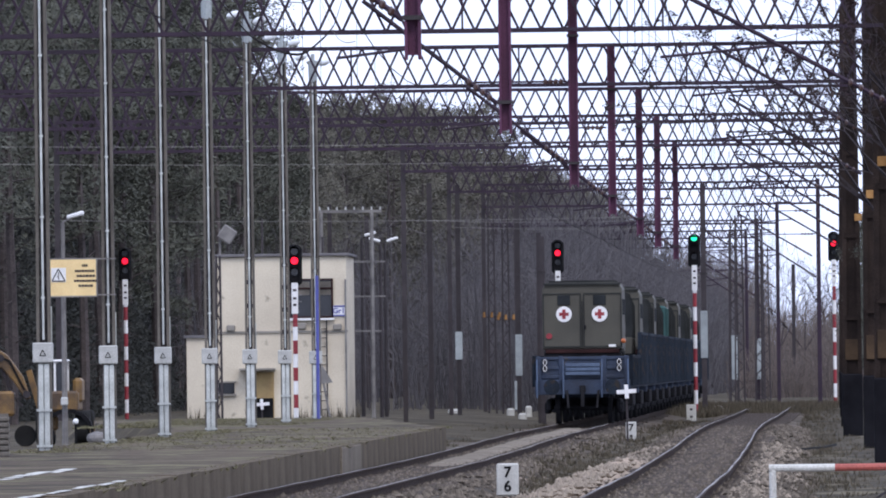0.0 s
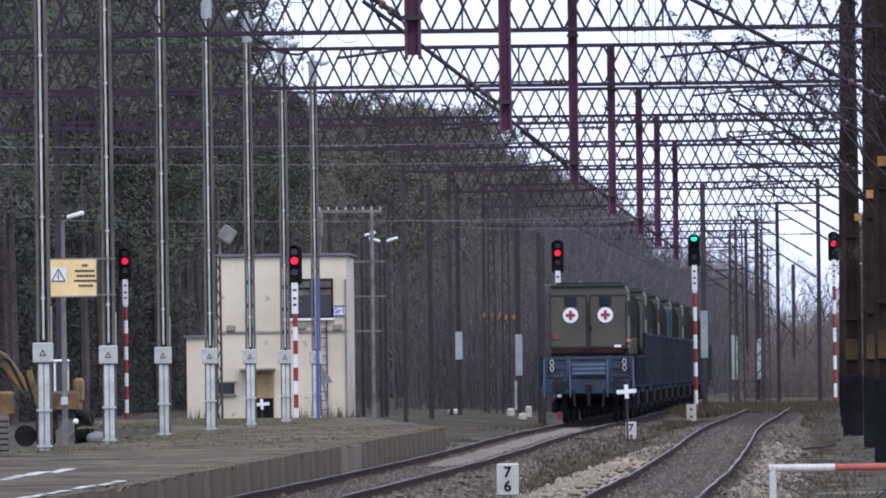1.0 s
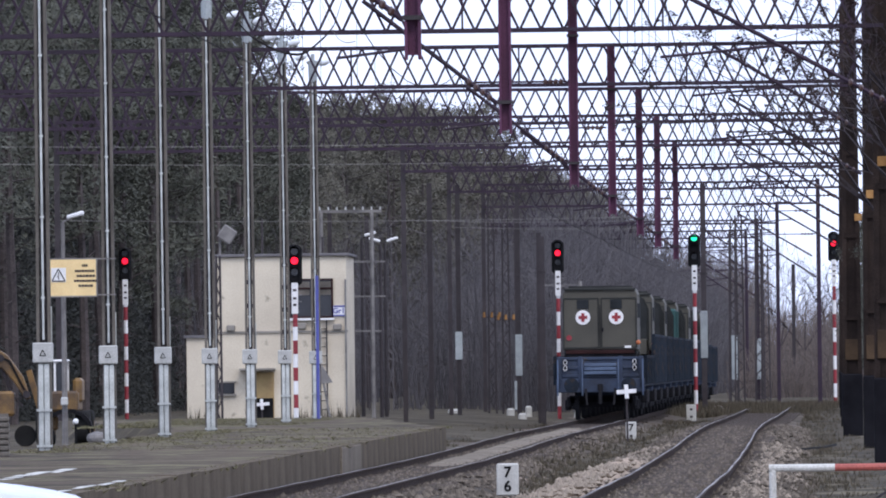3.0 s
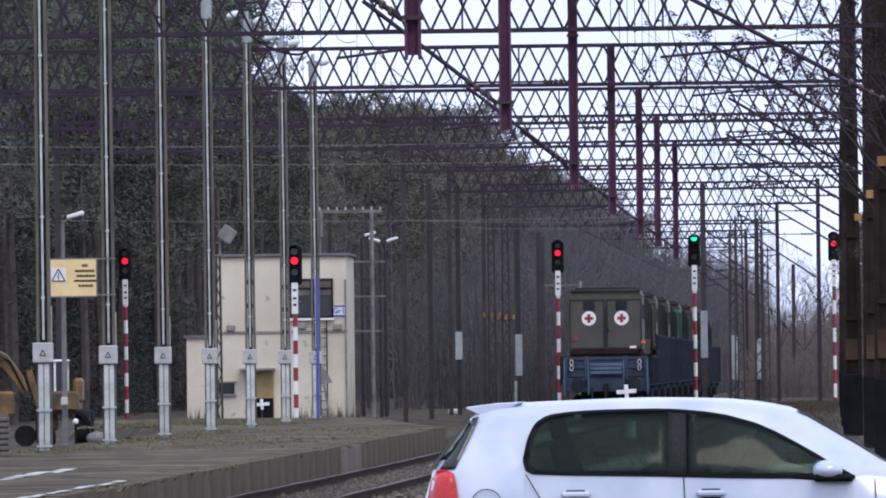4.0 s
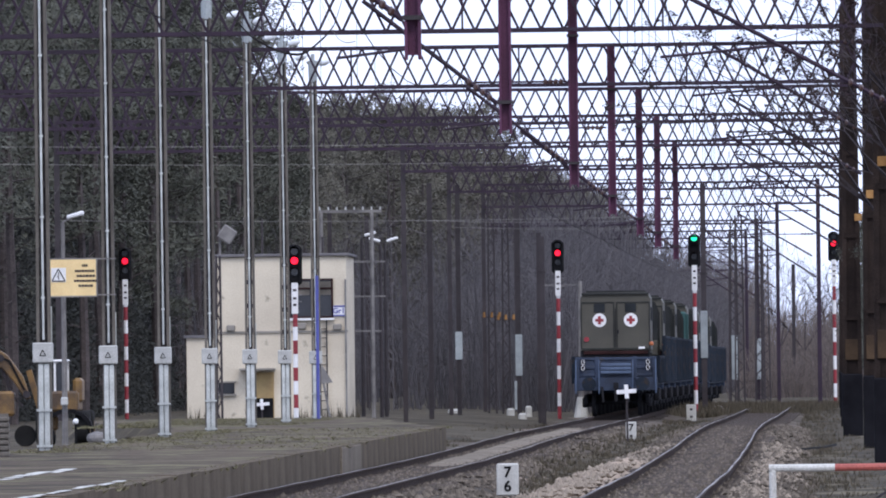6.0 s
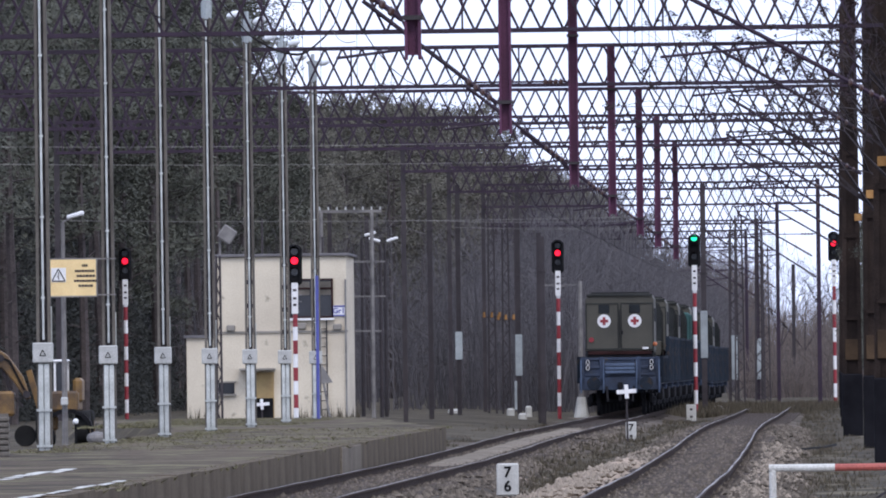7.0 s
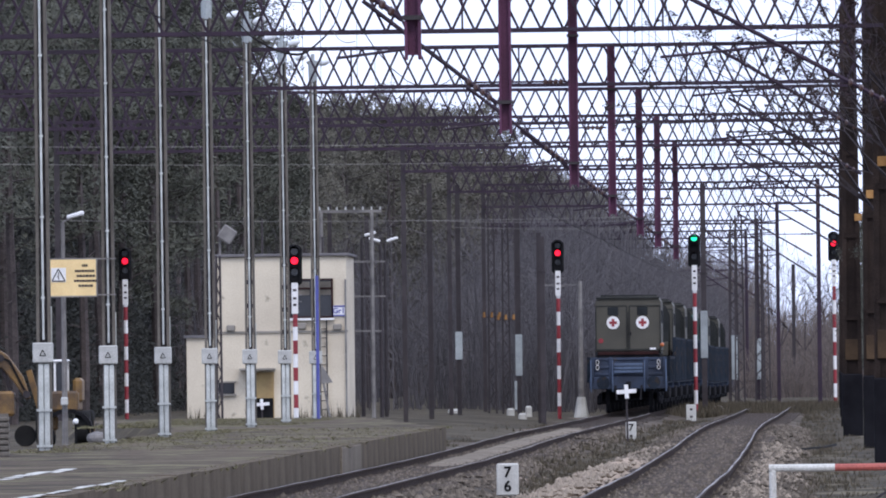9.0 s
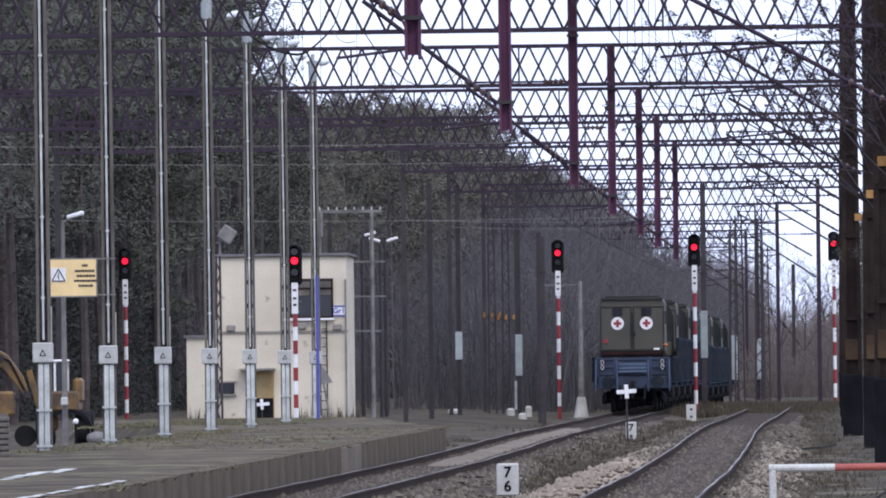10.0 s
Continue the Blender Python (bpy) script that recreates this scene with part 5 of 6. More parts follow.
# ---- the silver car that crosses in front ----
def car():
    t = thing("hatchback_car", "silver five-door hatchback driving over the crossing", "car")
    # stations along the car (x): heights of the sill, waist and roof, half widths at waist and roof
    st = [(-2.08, 0.42, 0.70, 0.80, 0.70, 0.58), (-2.02, 0.34, 0.9, 1.0, 0.80, 0.63), (-1.88, 0.3, 0.95, 1.19, 0.84, 0.60), (-1.73, 0.28, 0.965, 1.375, 0.85, 0.57),
          (-1.5, 0.28, 0.97, 1.428, 0.865, 0.57), (-1.08, 0.25, 0.964, 1.444, 0.876, 0.573), (-0.6, 0.24, 0.955, 1.456, 0.88, 0.585),
          (-0.1, 0.24, 0.945, 1.445, 0.88, 0.585), (0.32, 0.24, 0.935, 1.39, 0.88, 0.575), (0.75, 0.25, 0.92, 1.165, 0.875, 0.62), (1.1, 0.26, 0.905, 0.975, 0.87, 0.68),
          (1.5, 0.28, 0.86, 0.92, 0.86, 0.66), (1.85, 0.32, 0.78, 0.85, 0.80, 0.58), (2.05, 0.36, 0.68, 0.74, 0.66, 0.45), (2.12, 0.42, 0.56, 0.62, 0.5, 0.36)]
    # outline of the side windows
    upper = [(-1.42, 1.06), (-1.388, 1.2), (-1.328, 1.305), (-1.228, 1.355), (-0.928, 1.38), (-0.528, 1.384), (-0.208, 1.36), (0.112, 1.285), (0.352, 1.17), (0.592, 1.03), (0.772, 0.925)]
    lower = [(-1.42, 1.04), (-1.40, 0.985), (-1.348, 0.958), (-0.528, 0.934), (0.112, 0.914), (0.772, 0.905)]

    def smooth(pts, x, k=1):
        """A curve through the points that does not overshoot."""
        i = max(0, min(len(pts) - 2, sum(p[0] <= x for p in pts) - 1))

        def slope(j):
            return (pts[j + 1][k] - pts[j][k]) / (pts[j + 1][0] - pts[j][0])

        def tangent(j):
            if j == 0 or j == len(pts) - 1:
                return slope(min(j, len(pts) - 2))
            p, q = slope(j - 1), slope(j)
            return 2 * p * q / (p + q) if p * q > 0 else 0.0
        h = pts[i + 1][0] - pts[i][0]
        q = min(1.0, max(0.0, (x - pts[i][0]) / h))
        return ((1 + 2 * q) * (1 - q) ** 2 * pts[i][k] + q * (1 - q) ** 2 * h * tangent(i) + q * q * (3 - 2 * q) * pts[i + 1][k] + q * q * (q - 1) * h * tangent(i + 1))

    def section(x):
        lo, waist, top, w, wt = [smooth(st, x, k) for k in range(1, 6)]
        shoulder = top - 0.03 * (top - waist) - 0.015
        return lo, waist, top, w, wt, shoulder

    def side_y(x, z, out):
        """The car's flank at height z, pushed out a little."""
        lo, waist, top, w, wt, sh = section(x)
        pr = [(lo, w * 0.92), (lo + 0.18, w), ((lo + waist) / 2 + 0.05, w), (waist, w * 0.975)]
        for k in range(1, 6):
            q = k / 5
            pr.append((waist + (sh - waist) * q, w * 0.975 + (wt - w * 0.975) * q + 0.1 * q * (1 - q) * (top - waist)))
        pr.append((top - 0.004, wt * 0.6))
        for (z0, y0), (z1, y1) in zip(pr, pr[1:]):
            if z <= z1:
                return y0 + (y1 - y0) * (z - z0) / (z1 - z0) + out
        return wt * 0.6 + out

    xs = sorted({p[0] for p in st + upper + lower} | {-1.95, -1.8, -1.6, -1.405, -1.36, -1.28, -1.15, -0.75, -0.37, -0.05, 0.23, 0.47, 0.68, 0.95, 1.3, 1.7})

    def ring(x):
        lo, waist, top, w, wt, sh = section(x)
        inside = -1.43 < x < 0.78
        zb = smooth(lower, x) if inside else waist
        zt = smooth(upper, x) if inside else waist + (sh - waist) * 0.5
        zs = [lo, lo + 0.18, (lo + waist) / 2 + 0.05, zb, zt, zt + (sh - zt) * 0.5, sh]
        side = [(side_y(x, z, 0), z) for z in zs] + [(wt * 0.86, top - 0.012), (wt * 0.6, top - 0.004), (0, top)]
        return [(x, -p, z) for p, z in side] + [(x, p, z) for p, z in reversed(side[:-1])]

    bm = B()
    rings = [[bm.verts.new(p) for p in ring(x)] for x in xs]
    for x, p, q in zip(xs, rings, rings[1:]):
        for i in range(len(p) - 1):
            if -1.43 < x < 0.77 and i in (3, len(p) - 5):
                continue
            bm.faces.new((p[i], p[i + 1], q[i + 1], q[i]))
        bm.faces.new((p[-1], p[0], q[0], q[-1]))
    bm.faces.new(rings[0])
    bm.faces.new(rings[-1][::-1])
    bmesh.ops.recalc_face_normals(bm, faces=bm.faces)
    for f in bm.faces:
        f.smooth = True
    body = part("body", bm, M["silver"], t)

    def pane(name, lo_line, hi_line, sgn, out, material, label):
        """A curved sheet on the flank between two lines of equal length."""
        bm = B()
        cols = []
        for (x0, z0), (x1, z1) in zip(lo_line, hi_line):
            col = []
            for k in range(6):
                x, z = x0 + (x1 - x0) * k / 5, z0 + (z1 - z0) * k / 5
                col.append(bm.verts.new((x, sgn * side_y(x, z, out), z)))
            cols.append(col)
        for p, q in zip(cols, cols[1:]):
            for k in range(5):
                bm.faces.new((p[k], q[k], q[k + 1], p[k + 1]))
        bmesh.ops.recalc_face_normals(bm, faces=bm.faces)
        bmesh.ops.solidify(bm, geom=bm.faces[:], thickness=0.006)
        for f in bm.faces:
            f.smooth = True
        return part(name, bm, M[material], body, label)

    def along(line, x0, x1, n):
        return [(x0 + (x1 - x0) * i / n, smooth(line, x0 + (x1 - x0) * i / n)) for i in range(n + 1)]

    loop = [(x, smooth(upper, x)) for x in xs if -1.43 < x < 0.78] + [(x, smooth(lower, x)) for x in reversed(xs) if -1.42 < x < 0.78]
    loop.append(loop[0])
    inner = []
    for i, (x, z) in enumerate(loop):
        (xa, za), (xb, zb) = loop[i - 1 if i else -2], loop[i + 1 if i + 1 < len(loop) else 1]
        d = math.hypot(xb - xa, zb - za)
        inner.append((x + (zb - za) / d * 0.02, z - (xb - xa) / d * 0.02))
    for sgn in (-1, 1):
        pane("window_surround", loop, inner, sgn, 0.008, "black", "thin black window seal")
        pane("rear_window_side", [(-2.015, 1.0), (-1.965, 1.0), (-1.915, 1.0), (-1.87, 1.005)], [(-1.765, 1.33), (-1.75, 1.335), (-1.73, 1.34), (-1.71, 1.345)], sgn, 0.022, "car_glass", "dark wrapped edge of the rear window")
        pane("door_pillar", along(lower, -0.46, -0.34, 3), along(upper, -0.46, -0.34, 3), sgn, 0.003, "cabin", "dark door pillar")
        pane("rear_side_window", along(lower, -1.415, -0.46, 16), along(upper, -1.415, -0.46, 16), sgn, -0.004, "side_glass", "tinted rear side window")
        pane("front_side_window", along(lower, -0.34, 0.765, 16), along(upper, -0.34, 0.765, 16), sgn, -0.004, "side_glass", "tinted front side window")
        for x0, nm in ((-1.15, "rear"), (0.0, "front")):
            bm = B()
            box(bm, (x0 + (0.08 if nm == "rear" else -0.18), sgn * 0.9, 0.82), (0.2, 0.05, 0.045), bevel=0.015)
            part("door_handle", bm, M["silver"], body)
            # no hollow here: a dark plate gives the shade behind the handle
            bm = B()
            box(bm, (x0 + (0.08 if nm == "rear" else -0.18), sgn * 0.885, 0.815), (0.13, 0.02, 0.075), bevel=0.008)
            part("handle_recess", bm, M["wagon_dark"], body)
        bm = B()
        for x0, x1, z0, z1 in ((-0.36, -0.34, 0.955, 0.4), (-1.4, -1.2, 0.96, 0.62), (0.9, 0.92, 0.91, 0.4)):
            bar(bm, (x0, sgn * 0.872, z0), (x1, sgn * 0.883, z1), 0.007, 0.006)
        part("door_gap", bm, M["wagon_dark"], body, "dark door joint")
        bm = B()
        bmesh.ops.create_icosphere(bm, subdivisions=3, radius=0.105, matrix=Matrix.Translation((0.59, sgn * 1.0, 0.965)) @ Matrix.Diagonal((0.95, 1.0, 0.66, 1)))
        for f in bm.faces:
            f.smooth = True
        mir = part("mirror", bm, M["silver"], t, "silver door mirror")
        bm = B()
        box(bm, (0.62, sgn * 0.985, 0.915), (0.26, 0.2, 0.05), bevel=0.02)
        part("mirror_foot", bm, M["black"], mir, "black mirror foot")
        pane("tail_lamp", [(-2.07, 0.7), (-1.98, 0.69), (-1.9, 0.7), (-1.835, 0.74)], [(-2.025, 0.975), (-1.975, 0.995), (-1.925, 0.995), (-1.875, 0.97)], sgn, 0.03, "tail_red", "red tail lamp")
        bm = B()
        box(bm, (1.86, sgn * 0.66, 0.68), (0.34, 0.18, 0.14), Matrix.Rotation(0.3, 4, "Y"), 0.05)
        part("headlight", bm, M["lamp_glass"], t, "clear headlight")
    bm = B()
    box(bm, (-0.2, 0, 0.6), (2.7, 1.62, 0.6), bevel=0.03)
    part("cabin_trim", bm, M["cabin"], t, "dark cabin trim")
    for x, y in ((-0.15, -0.36), (-0.15, 0.36), (-1.0, -0.4), (-1.0, 0.4)):
        bm = B()
        box(bm, (x - 0.12, y, 0.95), (0.16, 0.46, 0.5), Matrix.Rotation(-0.25, 4, "Y"), 0.05)
        seat = part("seat", bm, M["cabin"], t, "dark car seat")
        bm = B()
        box(bm, (x - 0.2, y, 1.26), (0.1, 0.24, 0.17), Matrix.Rotation(-0.25, 4, "Y"), 0.03)
        part("headrest", bm, M["cabin"], seat)
    bm = B()
    ring_pts = [(-1.66 + 0.095 * math.cos(k * math.pi / 10), 0.78 + 0.085 * math.sin(k * math.pi / 10)) for k in range(21)]
    for a, b in zip(ring_pts, ring_pts[1:]):
        bar(bm, (a[0], -0.868, a[1]), (b[0], -0.868, b[1]), 0.006, 0.012)
    part("fuel_cap", bm, M["wagon_dark"], body, "thin joint of the fuel flap")
    bm = B()
    q = [bm.verts.new(p) for p in ((-2.035, -0.68, 1.01), (-2.035, 0.68, 1.01), (-1.79, 0.6, 1.335), (-1.79, -0.6, 1.335))]
    bm.faces.new(q)
    bmesh.ops.solidify(bm, geom=bm.faces[:], thickness=-0.05)
    part("rear_window", bm, M["car_glass"], body, "tinted rear window")
    bm = B()
    q = [bm.verts.new(p) for p in ((0.40, -0.54, 1.372), (0.40, 0.54, 1.372), (1.1, 0.62, 0.995), (1.1, -0.62, 0.995))]
    bm.faces.new(q)
    bmesh.ops.solidify(bm, geom=bm.faces[:], thickness=-0.012)
    part("windscreen", bm, M["car_glass"], body, "windscreen")
    bm = B()
    prism(bm, [(-1.42, 1.437), (-1.62, 1.428), (-1.79, 1.408), (-1.8, 1.395), (-1.7, 1.35), (-1.5, 1.4)], -0.56, 0.56)
    bmesh.ops.bevel(bm, geom=bm.edges[:], offset=0.006, segments=1, affect="EDGES")
    part("roof_spoiler", bm, M["silver"], body)
    wheels = []
    for x in (-1.3, 1.28):
        for y in (-0.8, 0.8):
            bm = B()
            cone(bm, (0, 0, 0), 0.315, 0.315, 0.2, 24, RX)
            wh = part("wheel", bm, M["rubber"], t, "black tyre with silver rim")
            bm = B()
            for k in range(5):
                a = 2 * math.pi * k / 5
                bar(bm, (0, -0.105 if y < 0 else 0.105, 0), (0.2 * math.cos(a), -0.105 if y < 0 else 0.105, 0.2 * math.sin(a)), 0.05, 0.03)
            part("rim", bm, M["silver"], wh, "silver spoked rim")
            wheels.append((wh, x, y))
    return t, wheels


CAR, WHEELS = car()
CAR_X, CAR_Y, CAR_SPEED = -1.625, 82.8, 6.29


# ---- woods ----
def tube(vs, fs, a, b, r0, r1, sides=5):
    a, b = Vector(a), Vector(b)
    z = (b - a).normalized()
    x = z.orthogonal().normalized()
    y = z.cross(x)
    o = len(vs)
    for c, r in ((a, r0), (b, r1)):
        for k in range(sides):
            t = 2 * math.pi * k / sides
            vs.append(c + x * math.cos(t) * r + y * math.sin(t) * r)
    for k in range(sides):
        fs.append((o + k, o + (k + 1) % sides, o + sides + (k + 1) % sides, o + sides + k))


def tuft(vs, fs, c, r, rng, n=17, thin=0.085):
    """A clump of needles: many short blades in all directions."""
    c = Vector(c)
    for _ in range(n):
        d = Vector((rng.gauss(0, 1), rng.gauss(0, 1), rng.gauss(0.25, 0.8))).normalized()
        s = d.orthogonal().normalized() * r * thin * rng.uniform(0.6, 1.4)
        p = c + d * r * rng.uniform(0.0, 1.0)
        q = p + (d + Vector((rng.gauss(0, 0.5), rng.gauss(0, 0.5), rng.gauss(0, 0.5)))) * r * rng.uniform(0.14, 0.32)
        o = len(vs)
        vs += [p - s, p + s, q]
        fs.append((o, o + 1, o + 2))


def raw(name, vs, fs, material):
    me = bpy.data.meshes.new(name)
    me.from_pydata([tuple(v) for v in vs], [], fs)
    me.materials.append(material)
    return me


def pine_shape(seed, h, low, full, blades, thin, needles="needles"):
    rng = random.Random(seed)
    tv, tf, cv_, cf = [], [], [], []
    p = Vector((0, 0, -0.5))
    lean = Vector((rng.uniform(-0.02, 0.02), rng.uniform(-0.02, 0.02), 1))
    n = 8
    pts = [p]
    for i in range(n):
        q = pts[-1] + lean * (h / n) + Vector((rng.uniform(-0.12, 0.12), rng.uniform(-0.12, 0.12), 0))
        r0 = 0.19 * (1 - i / n) + 0.03
        tube(tv, tf, pts[-1], q, r0, 0.19 * (1 - (i + 1) / n) + 0.03, 6)
        pts.append(q)
    limbs = 46
    for i in range(limbs):
        f = low + (1 - low) * (i / limbs) ** 0.8
        k = min(int(f * n), n - 1)
        a = pts[k].lerp(pts[k + 1], f * n - k)
        t = rng.uniform(0, 2 * math.pi)
        reach = (0.5 + 2.6 * math.sin(math.pi * min(1, (1 - f) / (1 - low) * 0.75 + 0.12))) * rng.uniform(0.55, 1.1) * full
        b = a + Vector((math.cos(t), math.sin(t), rng.uniform(-0.05, 0.45))) * reach
        tube(tv, tf, a, b, 0.04, 0.012, 3)
        for j in range(7):
            g = rng.uniform(0.35, 1.05)
            c = a.lerp(b, g) + Vector((rng.gauss(0, 0.3), rng.gauss(0, 0.3), rng.gauss(0.1, 0.22)))
            tuft(cv_, cf, c, rng.uniform(0.35, 0.7), rng, blades, thin)
    for i in range(14):
        f = rng.uniform(0.12, low)
        k = min(int(f * n), n - 1)
        a = pts[k].lerp(pts[k + 1], f * n - k)
        t = rng.uniform(0, 2 * math.pi)
        tube(tv, tf, a, a + Vector((math.cos(t), math.sin(t), rng.uniform(-0.3, 0.3))) * rng.uniform(0.5, 1.6), 0.025, 0.008, 3)
    return raw("trunk", tv, tf, M["bark"]), raw("crown", cv_, cf, M[needles])


PINE_KINDS = ((21, 0.5, 1.0), (19, 0.42, 1.1), (22.5, 0.55, 0.95), (18, 0.25, 1.15), (20, 0.38, 1.0))
PINES = [pine_shape(10 + i, *k, 36, 0.095) for i, k in enumerate(PINE_KINDS)]
# far shapes take the needle colour that holds the haze
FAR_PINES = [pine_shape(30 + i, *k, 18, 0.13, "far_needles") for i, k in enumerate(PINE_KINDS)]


def pine(x, y, kind, size, turn, label="tall dark pine at the edge of the woods", far=False):
    t = thing("pine_tree", label, "tree", "pines of the wood", pose(x, y, 0, 0, 0, turn) @ Matrix.Diagonal((size, size, size, 1)))
    tr, cr = (FAR_PINES if far else PINES)[kind]
    for nm, me in (("trunk", tr), ("crown", cr)):
        ob = new(nm, me)
        ob.parent = t
    return t


WOOD_LINE = [(735, -21.8), (845, -19.5), (985, -18.1), (1220, -16.8), (1500, -16.0)]


def wood_edge(y):
    """How far the woods stand from the line: the far block closes in."""
    return -26.8 if y < 700 else glide(WOOD_LINE, max(735, y))


rng = random.Random(5)
for row in range(3):
    y = 405.0 + row * 1.7
    while y < 1330:
        x = wood_edge(y) - row * 3.2 + rng.uniform(-1.2, 1.0)
        size = rng.uniform(0.85, 1.02)
        if 622 < y < 700:
            size *= 0.86 - 0.14 * ease((y - 622) / 30)
        shape = rng.randrange(5)
        if y >= 700:
            tall = 17.3 + 1.3 * ease((y - 760) / 40) - 1.5 * ease((y - 850) / 40) + rng.uniform(-1.7, 0.9)
            x, size = x - 0.9, tall / PINE_KINDS[shape][0]
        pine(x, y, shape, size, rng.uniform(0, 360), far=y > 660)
        y += rng.uniform(5.0, 10.0) if y < 780 else rng.uniform(8.0, 15.0)


# pines added to fill the bright gap behind the masts with dark
rng = random.Random(12)
for k in range(12):
    pine(2.25 + rng.uniform(0, 1.2) + bend(330 + 14 * k), 330 + 14 * k, 3, rng.uniform(0.3, 0.38), rng.uniform(0, 360), "small young pine added to darken the gap behind the masts")


def far_woods():
    """The depth of the woods and the far end, too many trees to count."""
    rng = random.Random(8)
    tv, tf, cv_, cf = [], [], [], []
    for i in range(450):
        y = rng.uniform(430, 1000)
        x = wood_edge(y) - rng.uniform(12, 34)
        h = rng.uniform(16, 20)
        tube(tv, tf, (x, y, -0.5), (x + rng.uniform(-0.4, 0.4), y, h), 0.2, 0.05, 5)
        for j in range(34):
            z = h * rng.uniform(0.06, 1.0)
            w = 2.3 * (1.08 - z / h) + 0.5
            tuft(cv_, cf, (x + rng.gauss(0, w * 0.6), y + rng.gauss(0, w * 0.6), z), rng.uniform(0.8, 1.5), rng, 16, 0.11)
    for i in range(220):
        y = rng.uniform(830, 1700)
        x = wood_edge(y) - 2 - abs(rng.gauss(0, 12))
        h = rng.uniform(12, 16)
        tube(tv, tf, (x, y, -0.5), (x, y, h), 0.2, 0.05, 4)
        for j in range(30):
            z = h * rng.uniform(0.2, 1.0)
            w = 2.3 * (1.08 - z / h) + 0.5
            tuft(cv_, cf, (x + rng.gauss(0, w * 0.6), y + rng.gauss(0, w * 0.6), z), rng.uniform(0.8, 1.5), rng, 16, 0.11)
    tagged(new("woods_trunks", raw("woods_trunks", tv, tf, M["bark"])), "dark trunks deep in the pine woods", "woods", kind="stuff")
    tagged(new("woods_crowns", raw("woods_crowns", cv_, cf, M["far_needles"])), "pine crowns deep in the woods, paled with haze in the colour", "woods", kind="stuff")


far_woods()


def brush(name, label, spots, material, seed):
    """Bare bushes and saplings: many thin stems."""
    rng = random.Random(seed)
    vs, fs = [], []
    for x, y, h in spots(rng):
        for _ in range(7):
            a = Vector((x + rng.gauss(0, 0.4), y + rng.gauss(0, 0.4), -0.3))
            d = Vector((rng.gauss(0, 0.16), rng.gauss(0, 0.16), 1))
            b = a + d * h * rng.uniform(0.5, 1.0)
            tube(vs, fs, a, b, 0.03, 0.012, 3)
            for _ in range(7):
                f = rng.uniform(0.3, 1.0)
                p = a.lerp(b, f)
                q = p + Vector((rng.gauss(0, 0.5), rng.gauss(0, 0.4), rng.uniform(0.2, 1.0))) * h * 0.22
                tube(vs, fs, p, q, 0.014, 0.006, 3)
    tagged(new(name, raw(name, vs, fs, M[material])), label, "brush", kind="stuff")


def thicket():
    """Young spruces that close the near woods, coloured dark for the shade there."""
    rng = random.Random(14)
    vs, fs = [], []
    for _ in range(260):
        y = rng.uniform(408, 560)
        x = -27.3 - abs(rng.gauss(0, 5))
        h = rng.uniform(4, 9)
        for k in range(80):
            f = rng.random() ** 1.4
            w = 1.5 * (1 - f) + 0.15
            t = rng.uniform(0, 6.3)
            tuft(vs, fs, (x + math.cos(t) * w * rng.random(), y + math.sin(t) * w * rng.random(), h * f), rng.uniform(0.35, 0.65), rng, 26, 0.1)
    tagged(new("spruce_thicket", raw("spruce_thicket", vs, fs, M["spruce"])), "young spruce thicket darkened for the shade at the edge of the woods", "woods", kind="stuff")


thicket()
brush("undergrowth", "dark bare undergrowth along the edge of the woods", lambda r: [((yy := r.uniform(540, 1000)) and -26.5 + r.uniform(-16, 5), yy, r.uniform(4, 10)) for _ in range(950)], "twigs", 3)
brush("far_brush", "brown bare brush at the far end of the line", lambda r: [(r.uniform(2.2, 22), r.uniform(600, 1000), r.uniform(2.5, 6.0)) for _ in range(1100)], "far_twigs", 4)
brush("far_saplings", "grey-brown bare saplings along the far track", lambda r: [((yy := r.uniform(520, 900)) and left_track(yy) - 3.6 - abs(r.gauss(0, 4)), yy, r.uniform(4, 11)) for _ in range(700)], "twigs", 6)
brush("far_end_woods", "hazy brown woods where the line ends", lambda r: [(r.uniform(-20, 60), r.uniform(1050, 1400), r.uniform(5, 9.5)) for _ in range(1100)], "far_twigs", 7)


brush("low_brush", "low brown bare brush where the line bends away", lambda r: [(r.uniform(-2.4, 6), r.uniform(664, 790), r.uniform(1.2, 3.2)) for _ in range(420)], "far_twigs", 15)
brush("far_tall_woods", "hazy bare trees closing the view along the line", lambda r: [(r.uniform(-16, -4.2), r.uniform(1000, 1300), r.uniform(7, 13)) for _ in range(700)], "far_twigs", 9)


